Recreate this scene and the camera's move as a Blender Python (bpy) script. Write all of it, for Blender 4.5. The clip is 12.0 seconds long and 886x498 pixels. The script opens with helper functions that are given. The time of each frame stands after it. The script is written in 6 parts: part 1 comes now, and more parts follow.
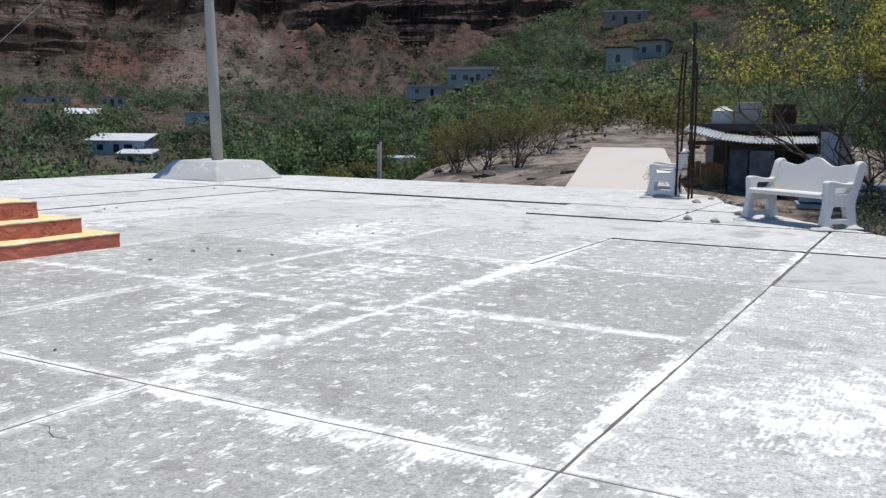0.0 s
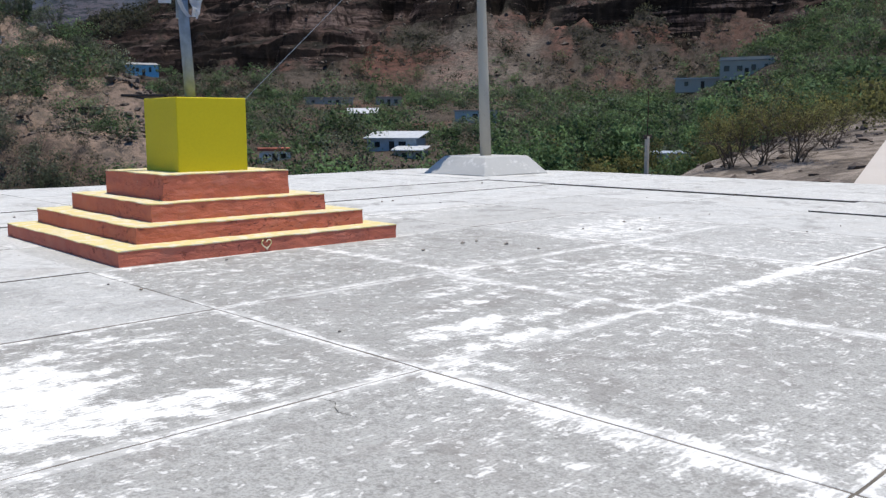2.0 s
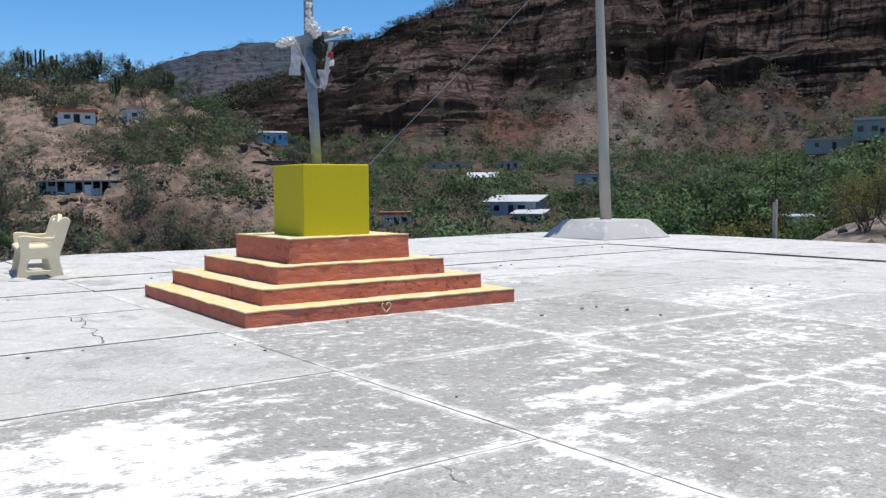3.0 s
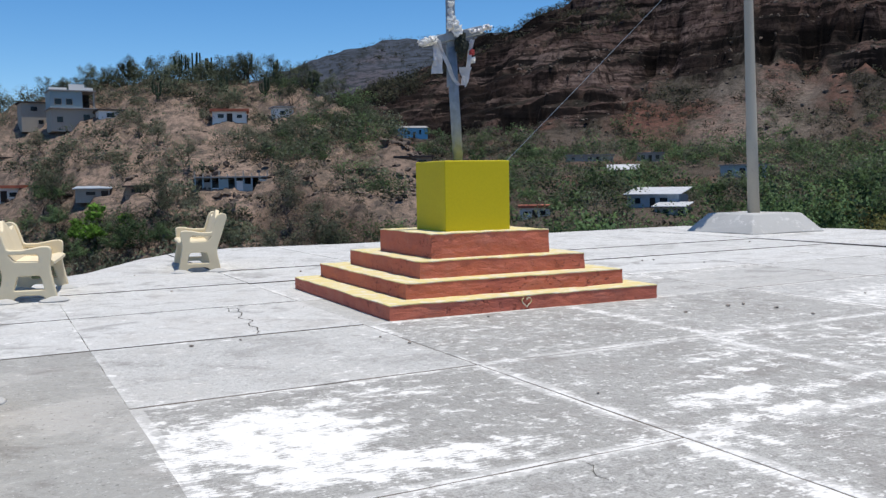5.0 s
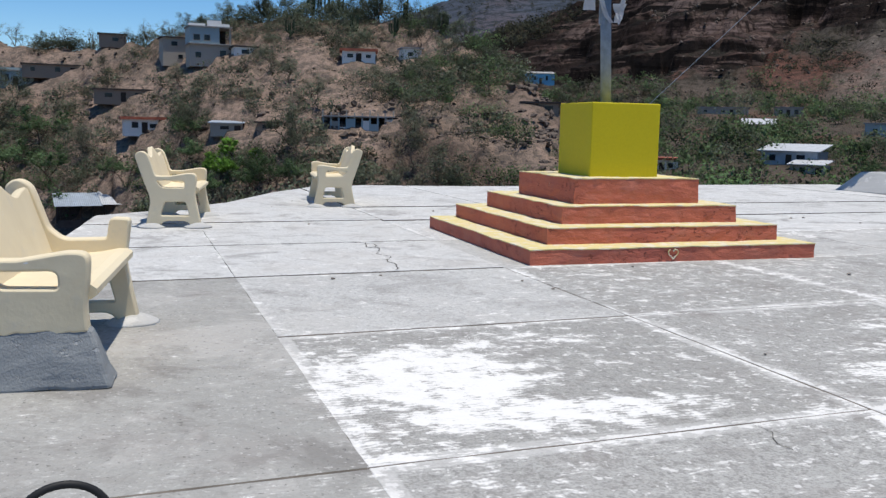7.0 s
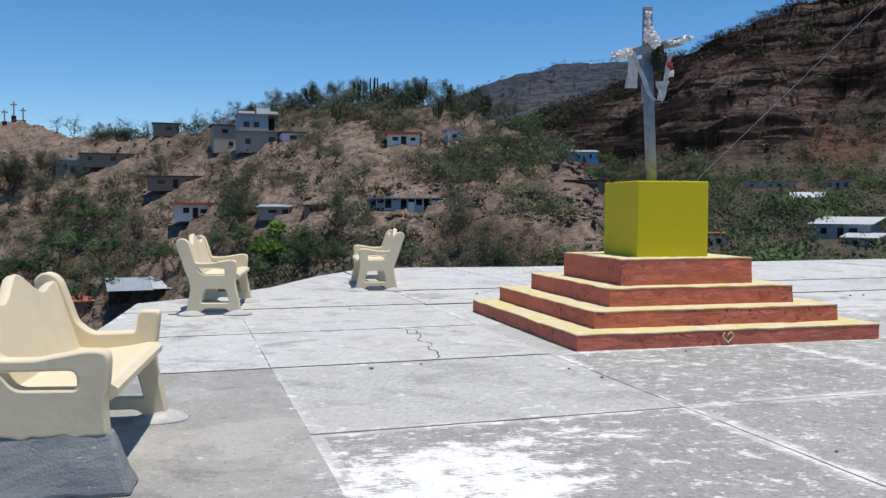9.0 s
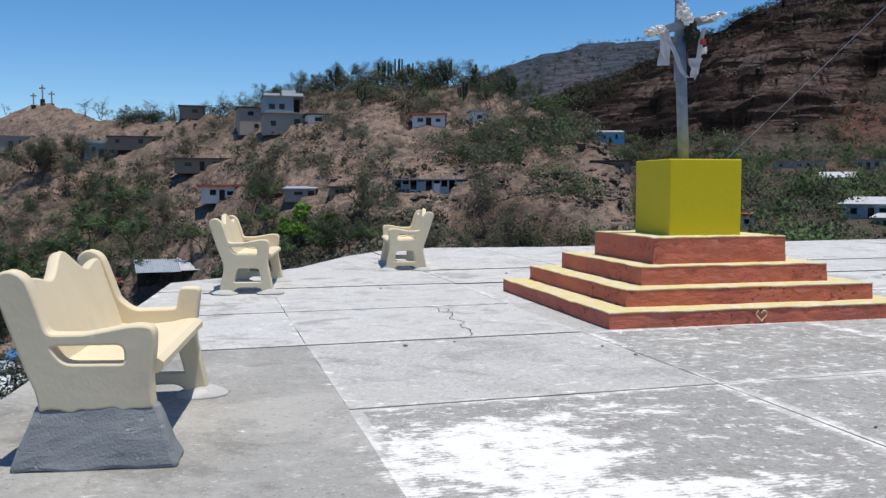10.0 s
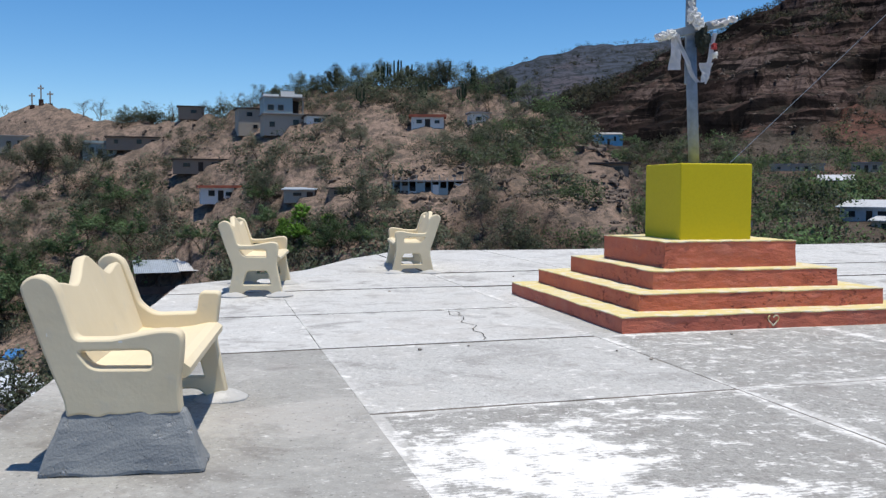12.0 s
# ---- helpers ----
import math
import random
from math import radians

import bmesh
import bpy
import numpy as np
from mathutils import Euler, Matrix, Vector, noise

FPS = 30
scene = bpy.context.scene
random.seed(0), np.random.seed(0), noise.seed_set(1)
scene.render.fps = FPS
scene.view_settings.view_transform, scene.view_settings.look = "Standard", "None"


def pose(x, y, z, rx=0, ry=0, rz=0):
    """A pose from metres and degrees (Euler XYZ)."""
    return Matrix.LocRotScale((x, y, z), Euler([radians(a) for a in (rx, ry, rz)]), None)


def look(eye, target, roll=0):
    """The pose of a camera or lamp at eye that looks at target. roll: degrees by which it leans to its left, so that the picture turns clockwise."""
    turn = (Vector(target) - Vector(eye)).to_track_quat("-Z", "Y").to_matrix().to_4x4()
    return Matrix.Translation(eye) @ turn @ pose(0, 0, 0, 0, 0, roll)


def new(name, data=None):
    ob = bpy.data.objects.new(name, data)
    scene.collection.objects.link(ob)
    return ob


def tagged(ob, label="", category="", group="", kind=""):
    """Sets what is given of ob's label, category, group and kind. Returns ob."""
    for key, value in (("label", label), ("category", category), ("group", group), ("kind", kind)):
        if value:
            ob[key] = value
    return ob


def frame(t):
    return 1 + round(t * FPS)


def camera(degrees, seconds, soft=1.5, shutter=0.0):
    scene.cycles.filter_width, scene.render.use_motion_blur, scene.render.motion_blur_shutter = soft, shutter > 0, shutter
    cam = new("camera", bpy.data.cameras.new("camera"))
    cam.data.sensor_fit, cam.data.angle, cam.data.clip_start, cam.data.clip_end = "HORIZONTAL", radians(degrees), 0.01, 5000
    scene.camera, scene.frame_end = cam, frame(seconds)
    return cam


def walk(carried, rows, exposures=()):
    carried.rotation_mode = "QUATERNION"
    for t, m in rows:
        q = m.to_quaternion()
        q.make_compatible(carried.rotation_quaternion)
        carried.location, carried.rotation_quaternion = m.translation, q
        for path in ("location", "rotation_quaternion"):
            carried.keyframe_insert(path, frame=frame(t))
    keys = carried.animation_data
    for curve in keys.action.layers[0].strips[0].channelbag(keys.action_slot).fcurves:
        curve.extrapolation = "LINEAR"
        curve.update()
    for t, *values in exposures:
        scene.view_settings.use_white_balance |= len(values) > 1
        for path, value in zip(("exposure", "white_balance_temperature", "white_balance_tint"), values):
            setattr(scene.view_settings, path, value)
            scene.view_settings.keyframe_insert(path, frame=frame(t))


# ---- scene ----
cam = camera(52.4, 12.0, soft=1.4)

PATH = [
    (0, (-3.115, -7.868, 1.278), (-1.425, -6.831, 1.013), 0.6),
    (0.5, (-3.101, -7.85, 1.269), (-1.522, -6.651, 1.005), 0.7),
    (1, (-3.106, -7.837, 1.267), (-1.541, -6.624, 0.984), 0.7),
    (1.5, (-3.115, -7.814, 1.263), (-1.662, -6.467, 0.988), 0.5),
    (2, (-3.112, -7.799, 1.261), (-1.792, -6.323, 0.985), -0.2),
    (2.5, (-3.114, -7.79, 1.26), (-1.935, -6.193, 1.018), -0.5),
    (3, (-3.104, -7.794, 1.272), (-1.981, -6.145, 1.137), -0.5),
    (3.2, (-3.11, -7.784, 1.284), (-1.99, -6.13, 1.175), 0.0),
    (4.8, (-3.156, -7.866, 1.287), (-2.224, -6.099, 1.186), -1.0),
    (5, (-3.163, -7.851, 1.298), (-2.306, -6.05, 1.152), -1.0),
    (5.5, (-3.192, -7.797, 1.294), (-2.388, -5.971, 1.161), -0.4),
    (6, (-3.21, -7.667, 1.274), (-2.435, -5.828, 1.129), -0.1),
    (6.5, (-3.245, -7.593, 1.26), (-2.499, -5.75, 1.044), 0.9),
    (7, (-3.279, -7.541, 1.234), (-2.669, -5.655, 0.969), 1.2),
    (7.2, (-3.275, -7.517, 1.25), (-2.732, -5.617, 0.941), 1.0),
    (8.8, (-3.155, -7.315, 1.259), (-2.615, -5.397, 1.076), 1.0),
    (9, (-3.164, -7.307, 1.262), (-2.65, -5.376, 1.171), 0.1),
    (9.5, (-3.221, -7.292, 1.249), (-2.755, -5.347, 1.225), 1.5),
    (10, (-3.237, -7.32, 1.237), (-2.777, -5.378, 1.105), -0.1),
    (10.5, (-3.289, -7.291, 1.281), (-2.87, -5.336, 1.215), 1.2),
    (11, (-3.34, -7.279, 1.277), (-2.933, -5.322, 1.227), 0.4),
    (11.5, (-3.383, -7.271, 1.263), (-3.103, -5.294, 1.155), -0.5),
    (12, (-3.369, -7.292, 1.259), (-2.904, -5.351, 1.13), 0.1),
]
walk(cam, [(t, look(eye, target, roll)) for t, eye, target, roll in PATH],
     exposures=[(0, 0.17), (2, 0.17), (3.2, 0.26), (5, 0.08), (7, 0.02), (9, 0.02), (11.5, 0.04), (12, 0.09)])

# ---- light ----
SUN_AZ, SUN_EL = radians(131), radians(80.5)
world = bpy.data.worlds.new("sky_world")
scene.world = world
world.use_nodes = True
wn = world.node_tree
sky = wn.nodes.new("ShaderNodeTexSky")
sky.sky_type = "NISHITA"
sky.sun_disc = False
sky.sun_elevation, sky.sun_rotation = SUN_EL, SUN_AZ
sky.altitude, sky.air_density, sky.dust_density, sky.ozone_density = 1800, 1.0, 0.15, 3.5
deepen = wn.nodes.new("ShaderNodeHueSaturation")
deepen.inputs["Saturation"].default_value = 1.28
deepen.inputs["Value"].default_value = 1.27
wn.links.new(sky.outputs[0], deepen.inputs["Color"])
wn.links.new(deepen.outputs[0], wn.nodes["Background"].inputs[0])
wn.nodes["Background"].inputs[1].default_value = 0.1
sun_data = bpy.data.lights.new("sun", "SUN")
sun_data.energy, sun_data.angle, sun_data.color = 4.3, radians(0.53), (1.0, 0.945, 0.85)
sun = new("sun", sun_data)
sun_dir = Vector((math.sin(SUN_AZ) * math.cos(SUN_EL), math.cos(SUN_AZ) * math.cos(SUN_EL), math.sin(SUN_EL)))
sun.matrix_world = look((0, 0, 60), Vector((0, 0, 60)) - sun_dir)


# ---- materials ----
class Nodes:
    """A small builder for procedural materials."""

    def __init__(self, name):
        self.mat = bpy.data.materials.new(name)
        self.mat.use_nodes = True
        self.tree = self.mat.node_tree
        self.bsdf = self.tree.nodes["Principled BSDF"]
        self.geo = self.tree.nodes.new("ShaderNodeNewGeometry")
        self.pos = self.geo.outputs["Position"]
        self.coord = self.tree.nodes.new("ShaderNodeTexCoord")
        self.info = self.tree.nodes.new("ShaderNodeObjectInfo")

    def put(self, socket, value):
        if isinstance(value, bpy.types.NodeSocket):
            self.tree.links.new(value, socket)
        elif isinstance(value, tuple) and len(value) == 3 and socket.type == "RGBA":
            socket.default_value = (*value, 1)
        else:
            socket.default_value = value

    def math(self, op, a, b=0.0, clamp=False):
        n = self.tree.nodes.new("ShaderNodeMath")
        n.operation, n.use_clamp = op, clamp
        self.put(n.inputs[0], a)
        self.put(n.inputs[1], b)
        return n.outputs[0]

    def noise(self, scale, detail=4.0, rough=0.55, vec=None, stretch=None, warp=0.0):
        n = self.tree.nodes.new("ShaderNodeTexNoise")
        v = self.pos if vec is None else vec
        if stretch:
            m = self.tree.nodes.new("ShaderNodeMapping")
            m.inputs["Scale"].default_value = stretch
            self.put(m.inputs[0], v)
            v = m.outputs[0]
        self.put(n.inputs["Vector"], v)
        n.inputs["Scale"].default_value = scale
        n.inputs["Detail"].default_value = detail
        n.inputs["Roughness"].default_value = rough
        n.inputs["Distortion"].default_value = warp
        return n.outputs[0]

    def ramp(self, x, a, b, lo=0.0, hi=1.0):
        n = self.tree.nodes.new("ShaderNodeMapRange")
        n.interpolation_type = "SMOOTHSTEP"
        self.put(n.inputs[0], x)
        for i, v in enumerate((a, b, lo, hi)):
            n.inputs[1 + i].default_value = v
        return n.outputs[0]

    def mix(self, f, a, b):
        n = self.tree.nodes.new("ShaderNodeMix")
        n.data_type = "RGBA"
        self.put(n.inputs[0], f)
        self.put(n.inputs[6], a)
        self.put(n.inputs[7], b)
        return n.outputs[2]

    def attr(self, name):
        n = self.tree.nodes.new("ShaderNodeAttribute")
        n.attribute_name = name
        return n.outputs["Fac"]

    def axis(self, vec, i):
        n = self.tree.nodes.new("ShaderNodeSeparateXYZ")
        self.put(n.inputs[0], vec)
        return n.outputs[i]

    def bump(self, height, strength=0.3, distance=0.01):
        n = self.tree.nodes.new("ShaderNodeBump")
        n.inputs["Strength"].default_value = strength
        n.inputs["Distance"].default_value = distance
        self.put(n.inputs["Height"], height)
        self.put(self.bsdf.inputs["Normal"], n.outputs[0])

    def done(self, color, rough=0.8, metal=0.0, spec=0.3):
        self.put(self.bsdf.inputs["Base Color"], color)
        self.put(self.bsdf.inputs["Roughness"], rough)
        self.put(self.bsdf.inputs["Metallic"], metal)
        self.put(self.bsdf.inputs["Specular IOR Level"], spec)
        return self.mat


def painted(name, base, worn, dirt, wear=0.62, rough=0.75, scale=6.0, relief=0.35):
    """Weathered paint or plaster: a base, worn spots and broad dirt."""
    k = Nodes(name)
    broad = k.ramp(k.noise(scale * 0.18, 5), 0.4, 0.75, 0.0, 0.5)
    spots = k.ramp(k.noise(scale * 2.2, 6, 0.65), wear, wear + 0.07)
    grain = k.noise(scale * 14, 3)
    c = k.mix(broad, base, dirt)
    c = k.mix(spots, c, worn)
    c = k.mix(k.ramp(grain, 0.3, 0.8, 0.0, 0.18), c, tuple(v * 0.6 for v in base))
    k.bump(k.math("ADD", grain, k.math("MULTIPLY", spots, -1.2)), relief, 0.006)
    return k.done(c, rough)


def plain(name, color, rough=0.7, metal=0.0, vary=0.25, scale=8.0):
    k = Nodes(name)
    f = k.ramp(k.noise(scale, 5), 0.3, 0.75, 0.0, 1.0)
    c = k.mix(f, color, tuple(v * (1 - vary) for v in color))
    k.bump(k.noise(scale * 6, 3), 0.2, 0.004)
    return k.done(c, rough, metal)


def slab_concrete():
    """Worn broom-finished concrete with white lime bloom near the joints and in drifts."""
    k = Nodes("slab_concrete")
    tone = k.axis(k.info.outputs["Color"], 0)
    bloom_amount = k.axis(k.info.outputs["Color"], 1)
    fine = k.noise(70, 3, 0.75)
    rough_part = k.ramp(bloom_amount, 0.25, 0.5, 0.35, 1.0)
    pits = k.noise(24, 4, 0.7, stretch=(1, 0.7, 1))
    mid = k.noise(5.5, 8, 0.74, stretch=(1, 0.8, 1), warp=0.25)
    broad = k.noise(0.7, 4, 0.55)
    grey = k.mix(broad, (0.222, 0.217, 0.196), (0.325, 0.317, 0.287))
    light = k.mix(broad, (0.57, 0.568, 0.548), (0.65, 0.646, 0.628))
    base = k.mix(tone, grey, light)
    base = k.mix(k.math("MULTIPLY", k.ramp(fine, 0.44, 0.62, 0.0, 0.55), rough_part), base, (0.17, 0.163, 0.155))
    base = k.mix(k.math("MULTIPLY", k.ramp(pits, 0.5, 0.64, 0.0, 0.5), rough_part), base, (0.15, 0.142, 0.132))
    base = k.mix(k.ramp(k.noise(1.6, 5, 0.6), 0.5, 0.75, 0.0, 0.35), base, (0.28, 0.255, 0.235))
    edge = k.math("MULTIPLY", k.ramp(k.attr("rim"), 0.64, 0.72), k.ramp(k.math("ADD", k.noise(1.1, 3), k.math("MULTIPLY", pits, 0.25)), 0.48, 0.72, 0.0, 0.8))
    edge = k.math("MULTIPLY", edge, k.ramp(bloom_amount, 0.3, 0.5, 0.0, 0.6))
    base = k.mix(edge, base, (0.62, 0.605, 0.58))
    flake_edge = k.noise(12, 5, 0.7)
    lip = k.math("MULTIPLY", k.ramp(k.math("ADD", k.attr("rim"), k.math("MULTIPLY", k.math("SUBTRACT", flake_edge, 0.5), 0.9)), 0.84, 0.92), k.ramp(k.noise(1.5, 5, 0.6), 0.44, 0.56, 0.0, 0.9))
    base = k.mix(k.math("MULTIPLY", lip, k.ramp(bloom_amount, 0.3, 0.48)), base, (0.7, 0.685, 0.655))
    rim = k.math("MULTIPLY", k.ramp(k.attr("rim"), 0.35, 1.0), k.ramp(k.noise(1.3, 4), 0.3, 0.62, 0.2, 1.0))
    flakes = k.noise(9, 6, 0.66, stretch=(0.8, 1.1, 1), warp=0.4)
    level = k.math("ADD", k.math("MULTIPLY", mid, 0.55), k.math("MULTIPLY", flakes, 0.45))
    level = k.math("ADD", level, k.math("MULTIPLY", rim, 0.062))
    level = k.math("ADD", level, k.math("MULTIPLY", k.math("SUBTRACT", k.noise(0.55, 3), 0.5), 0.2))
    level = k.math("ADD", level, k.math("MULTIPLY", k.math("SUBTRACT", bloom_amount, 0.5), 0.13))
    for x, y, rx, ry, turn, gain in BLOOMS:
        m = k.tree.nodes.new("ShaderNodeMapping")
        m.vector_type = "TEXTURE"
        m.inputs["Location"].default_value = (x, y, 0)
        m.inputs["Rotation"].default_value = (0, 0, radians(turn))
        m.inputs["Scale"].default_value = (rx, ry, 100)
        k.put(m.inputs[0], k.pos)
        n = k.tree.nodes.new("ShaderNodeVectorMath")
        n.operation = "LENGTH"
        k.put(n.inputs[0], m.outputs[0])
        level = k.math("ADD", level, k.ramp(n.outputs["Value"], 0.25, 1.0, gain * 0.5, 0.0))
    comb = k.tree.nodes.new("ShaderNodeTexWave")
    comb.bands_direction = "Y"
    comb.inputs["Scale"].default_value = 9.5
    comb.inputs["Distortion"].default_value = 7.0
    comb.inputs["Detail"].default_value = 3.0
    comb.inputs["Detail Scale"].default_value = 1.6
    k.put(comb.inputs["Vector"], k.pos)
    level = k.math("ADD", level, k.math("MULTIPLY", k.math("SUBTRACT", comb.outputs[1], 0.5), 0.05))
    bloom = k.ramp(level, 0.557, 0.632)
    base = k.mix(k.ramp(level, 0.49, 0.6, 0.0, 0.24), base, (0.6, 0.585, 0.56))
    stain = k.math("MULTIPLY", k.ramp(k.noise(2.6, 7, 0.7, warp=0.5), 0.5, 0.63), k.ramp(k.noise(0.8, 2), 0.4, 0.6, 0.1, 0.5))
    base = k.mix(stain, base, (0.19, 0.175, 0.16))
    calm = k.ramp(bloom_amount, 0.25, 0.5, 1.0, 0.0)
    blot = k.noise(1.1, 7, 0.68, warp=0.6)
    base = k.mix(k.math("MULTIPLY", k.ramp(blot, 0.5, 0.62, 0.0, 0.5), calm), base, (0.46, 0.44, 0.41))
    base = k.mix(k.math("MULTIPLY", k.ramp(blot, 0.46, 0.36, 0.0, 0.55), calm), base, (0.17, 0.158, 0.145))
    grit = k.noise(34, 3, 0.6)
    base = k.mix(k.math("MULTIPLY", k.ramp(grit, 0.63, 0.67, 0.0, 0.7), calm), base, (0.5, 0.485, 0.46))
    base = k.mix(k.math("MULTIPLY", k.ramp(grit, 0.36, 0.32, 0.0, 0.6), calm), base, (0.09, 0.085, 0.08))
    c = k.mix(k.math("MULTIPLY", bloom, 0.92), base, (0.75, 0.735, 0.705))
    speck = k.math("MULTIPLY", k.ramp(k.noise(15, 3, 0.6), 0.61, 0.655, 0.0, 0.8), k.ramp(bloom_amount, 0.12, 0.5))
    c = k.mix(speck, c, (0.66, 0.645, 0.62))
    w = k.tree.nodes.new("ShaderNodeTexWave")
    w.bands_direction = "DIAGONAL"
    w.inputs["Scale"].default_value = 7.0
    w.inputs["Distortion"].default_value = 6.0
    w.inputs["Detail"].default_value = 2.0
    w.inputs["Detail Scale"].default_value = 1.2
    k.put(w.inputs["Vector"], k.pos)
    h = k.math("ADD", k.math("MULTIPLY", w.outputs[1], 0.6), k.math("MULTIPLY", fine, 0.9))
    h = k.math("ADD", h, k.math("MULTIPLY", bloom, 0.5))
    k.bump(h, 0.5, 0.006)
    return k.done(c, 0.88, 0.0, 0.25)


def ground_earth():
    """Dry pinkish earth, dark layered rock where it is steep, red scree and pale dust; cliff shade, sunlit ledges and
    far haze are in the colours.
    """
    k = Nodes("ground_earth")
    up = k.axis(k.geo.outputs["Normal"], 2)
    broad = k.noise(0.02, 5, 0.6)
    mid = k.noise(0.16, 6, 0.65)
    fine = k.noise(1.4, 5, 0.7)
    earth = k.mix(k.ramp(mid, 0.3, 0.7), (0.31, 0.225, 0.178), (0.185, 0.14, 0.112))
    earth = k.mix(k.ramp(broad, 0.45, 0.65), earth, (0.25, 0.185, 0.15))
    earth = k.mix(k.ramp(fine, 0.48, 0.64, 0.0, 0.7), earth, (0.10, 0.082, 0.068))
    earth = k.mix(k.ramp(k.noise(0.55, 6, 0.75), 0.47, 0.56, 0.0, 0.75), earth, (0.105, 0.088, 0.074))
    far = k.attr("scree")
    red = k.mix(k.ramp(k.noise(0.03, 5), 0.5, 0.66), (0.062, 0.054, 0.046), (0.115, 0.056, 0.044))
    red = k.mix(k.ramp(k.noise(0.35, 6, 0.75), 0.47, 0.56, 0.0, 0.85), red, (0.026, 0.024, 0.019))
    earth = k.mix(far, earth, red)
    slide = k.mix(k.ramp(k.noise(0.12, 6, 0.75), 0.42, 0.6), (0.19, 0.095, 0.074), (0.085, 0.054, 0.044))
    slide = k.mix(k.ramp(k.noise(0.5, 5, 0.75), 0.5, 0.6, 0.0, 0.8), slide, (0.04, 0.03, 0.026))
    earth = k.mix(k.attr("red"), earth, slide)
    beds = k.noise(0.021, 5, 0.6, stretch=(0.3, 0.3, 5.0))
    strata = k.noise(0.07, 6, 0.65, stretch=(0.3, 0.3, 5.0))
    # rock beds, with shade painted as near-black and sunlit ledges as pale lines
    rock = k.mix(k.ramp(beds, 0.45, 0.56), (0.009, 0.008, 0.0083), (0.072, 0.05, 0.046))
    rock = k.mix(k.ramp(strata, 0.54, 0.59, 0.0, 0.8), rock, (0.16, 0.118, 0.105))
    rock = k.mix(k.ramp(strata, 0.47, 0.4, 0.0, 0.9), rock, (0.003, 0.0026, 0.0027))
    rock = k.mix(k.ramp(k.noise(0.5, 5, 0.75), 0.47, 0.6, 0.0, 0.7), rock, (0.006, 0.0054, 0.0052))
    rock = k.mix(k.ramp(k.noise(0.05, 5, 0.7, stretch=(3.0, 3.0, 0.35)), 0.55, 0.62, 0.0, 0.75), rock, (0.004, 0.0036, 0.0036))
    steep = k.ramp(k.math("ADD", up, k.math("MULTIPLY", k.math("SUBTRACT", mid, 0.5), 0.35)), 0.55, 0.78, 1.0, 0.0)
    bare = k.attr("rocky")
    shelf = k.mix(k.ramp(k.noise(0.09, 5, 0.65), 0.42, 0.6), (0.098, 0.064, 0.055), (0.03, 0.029, 0.024))
    shelf = k.mix(k.ramp(k.noise(0.4, 4, 0.7), 0.48, 0.62), shelf, (0.013, 0.012, 0.01))
    rock = k.mix(k.ramp(k.math("ADD", up, k.math("MULTIPLY", k.math("SUBTRACT", k.noise(0.12, 5, 0.7), 0.5), 0.5)), 0.74, 0.93, 0.0, 0.7), rock, shelf)
    # broad near-black patches paint the shade of caves and overhangs
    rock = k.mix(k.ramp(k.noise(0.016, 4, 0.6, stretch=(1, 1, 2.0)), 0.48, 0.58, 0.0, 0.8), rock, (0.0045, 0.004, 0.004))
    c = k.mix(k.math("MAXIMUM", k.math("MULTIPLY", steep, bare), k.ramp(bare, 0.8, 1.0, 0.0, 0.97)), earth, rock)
    # aerial haze put into the far mountain's colour as blue-grey
    far_haze = k.attr("far_haze")
    c = k.mix(far_haze, c, k.mix(k.ramp(k.noise(0.06, 6, 0.8), 0.45, 0.55), k.mix(k.ramp(k.noise(0.006, 4), 0.45, 0.6), (0.056, 0.066, 0.088), (0.08, 0.074, 0.088)), (0.03, 0.036, 0.042)))
    dust = k.mix(k.ramp(fine, 0.4, 0.62), (0.29, 0.245, 0.21), (0.16, 0.136, 0.117))
    dust = k.mix(k.ramp(k.noise(0.5, 5, 0.65, stretch=(1, 1, 4)), 0.47, 0.6, 0.0, 0.8), dust, (0.105, 0.088, 0.076))
    c = k.mix(k.attr("dust"), c, dust)
    k.bump(k.math("ADD", fine, k.math("MULTIPLY", mid, 2.0)), 0.8, 0.5)
    return k.done(c, 0.95, 0.0, 0.02)


def leafage(name, a, b, c):
    k = Nodes(name)
    r = k.geo.outputs["Random Per Island"]
    col = k.mix(k.ramp(k.noise(0.15, 3), 0.4, 0.6), tuple(v * 0.62 for v in a), tuple(v * 1.3 for v in b))
    col = k.mix(k.ramp(r, 0.4, 1.0, 0.0, 0.45), col, c)
    col = k.mix(k.ramp(k.noise(0.9, 2), 0.4, 0.7, 0.0, 0.4), col, tuple(v * 0.55 for v in a))
    col = k.mix(k.ramp(k.noise(4.0, 3, 0.7), 0.45, 0.6, 0.0, 0.4), col, tuple(v * 0.55 for v in a))
    mat = k.done(col, 0.75, 0.0, 0.2)
    turn = k.tree.nodes.new("ShaderNodeVectorTransform")
    turn.vector_type, turn.convert_from, turn.convert_to = "NORMAL", "OBJECT", "WORLD"
    soft = k.tree.nodes.new("ShaderNodeAttribute")
    soft.attribute_name = "soft"
    k.put(turn.inputs[0], soft.outputs["Vector"])
    k.put(k.bsdf.inputs["Normal"], turn.outputs[0])
    thin = k.tree.nodes.new("ShaderNodeBsdfTranslucent")
    k.put(thin.inputs["Color"], col)
    k.put(thin.inputs["Normal"], turn.outputs[0])
    both = k.tree.nodes.new("ShaderNodeMixShader")
    both.inputs[0].default_value = 0.45
    k.tree.links.new(k.bsdf.outputs[0], both.inputs[1])
    k.tree.links.new(thin.outputs[0], both.inputs[2])
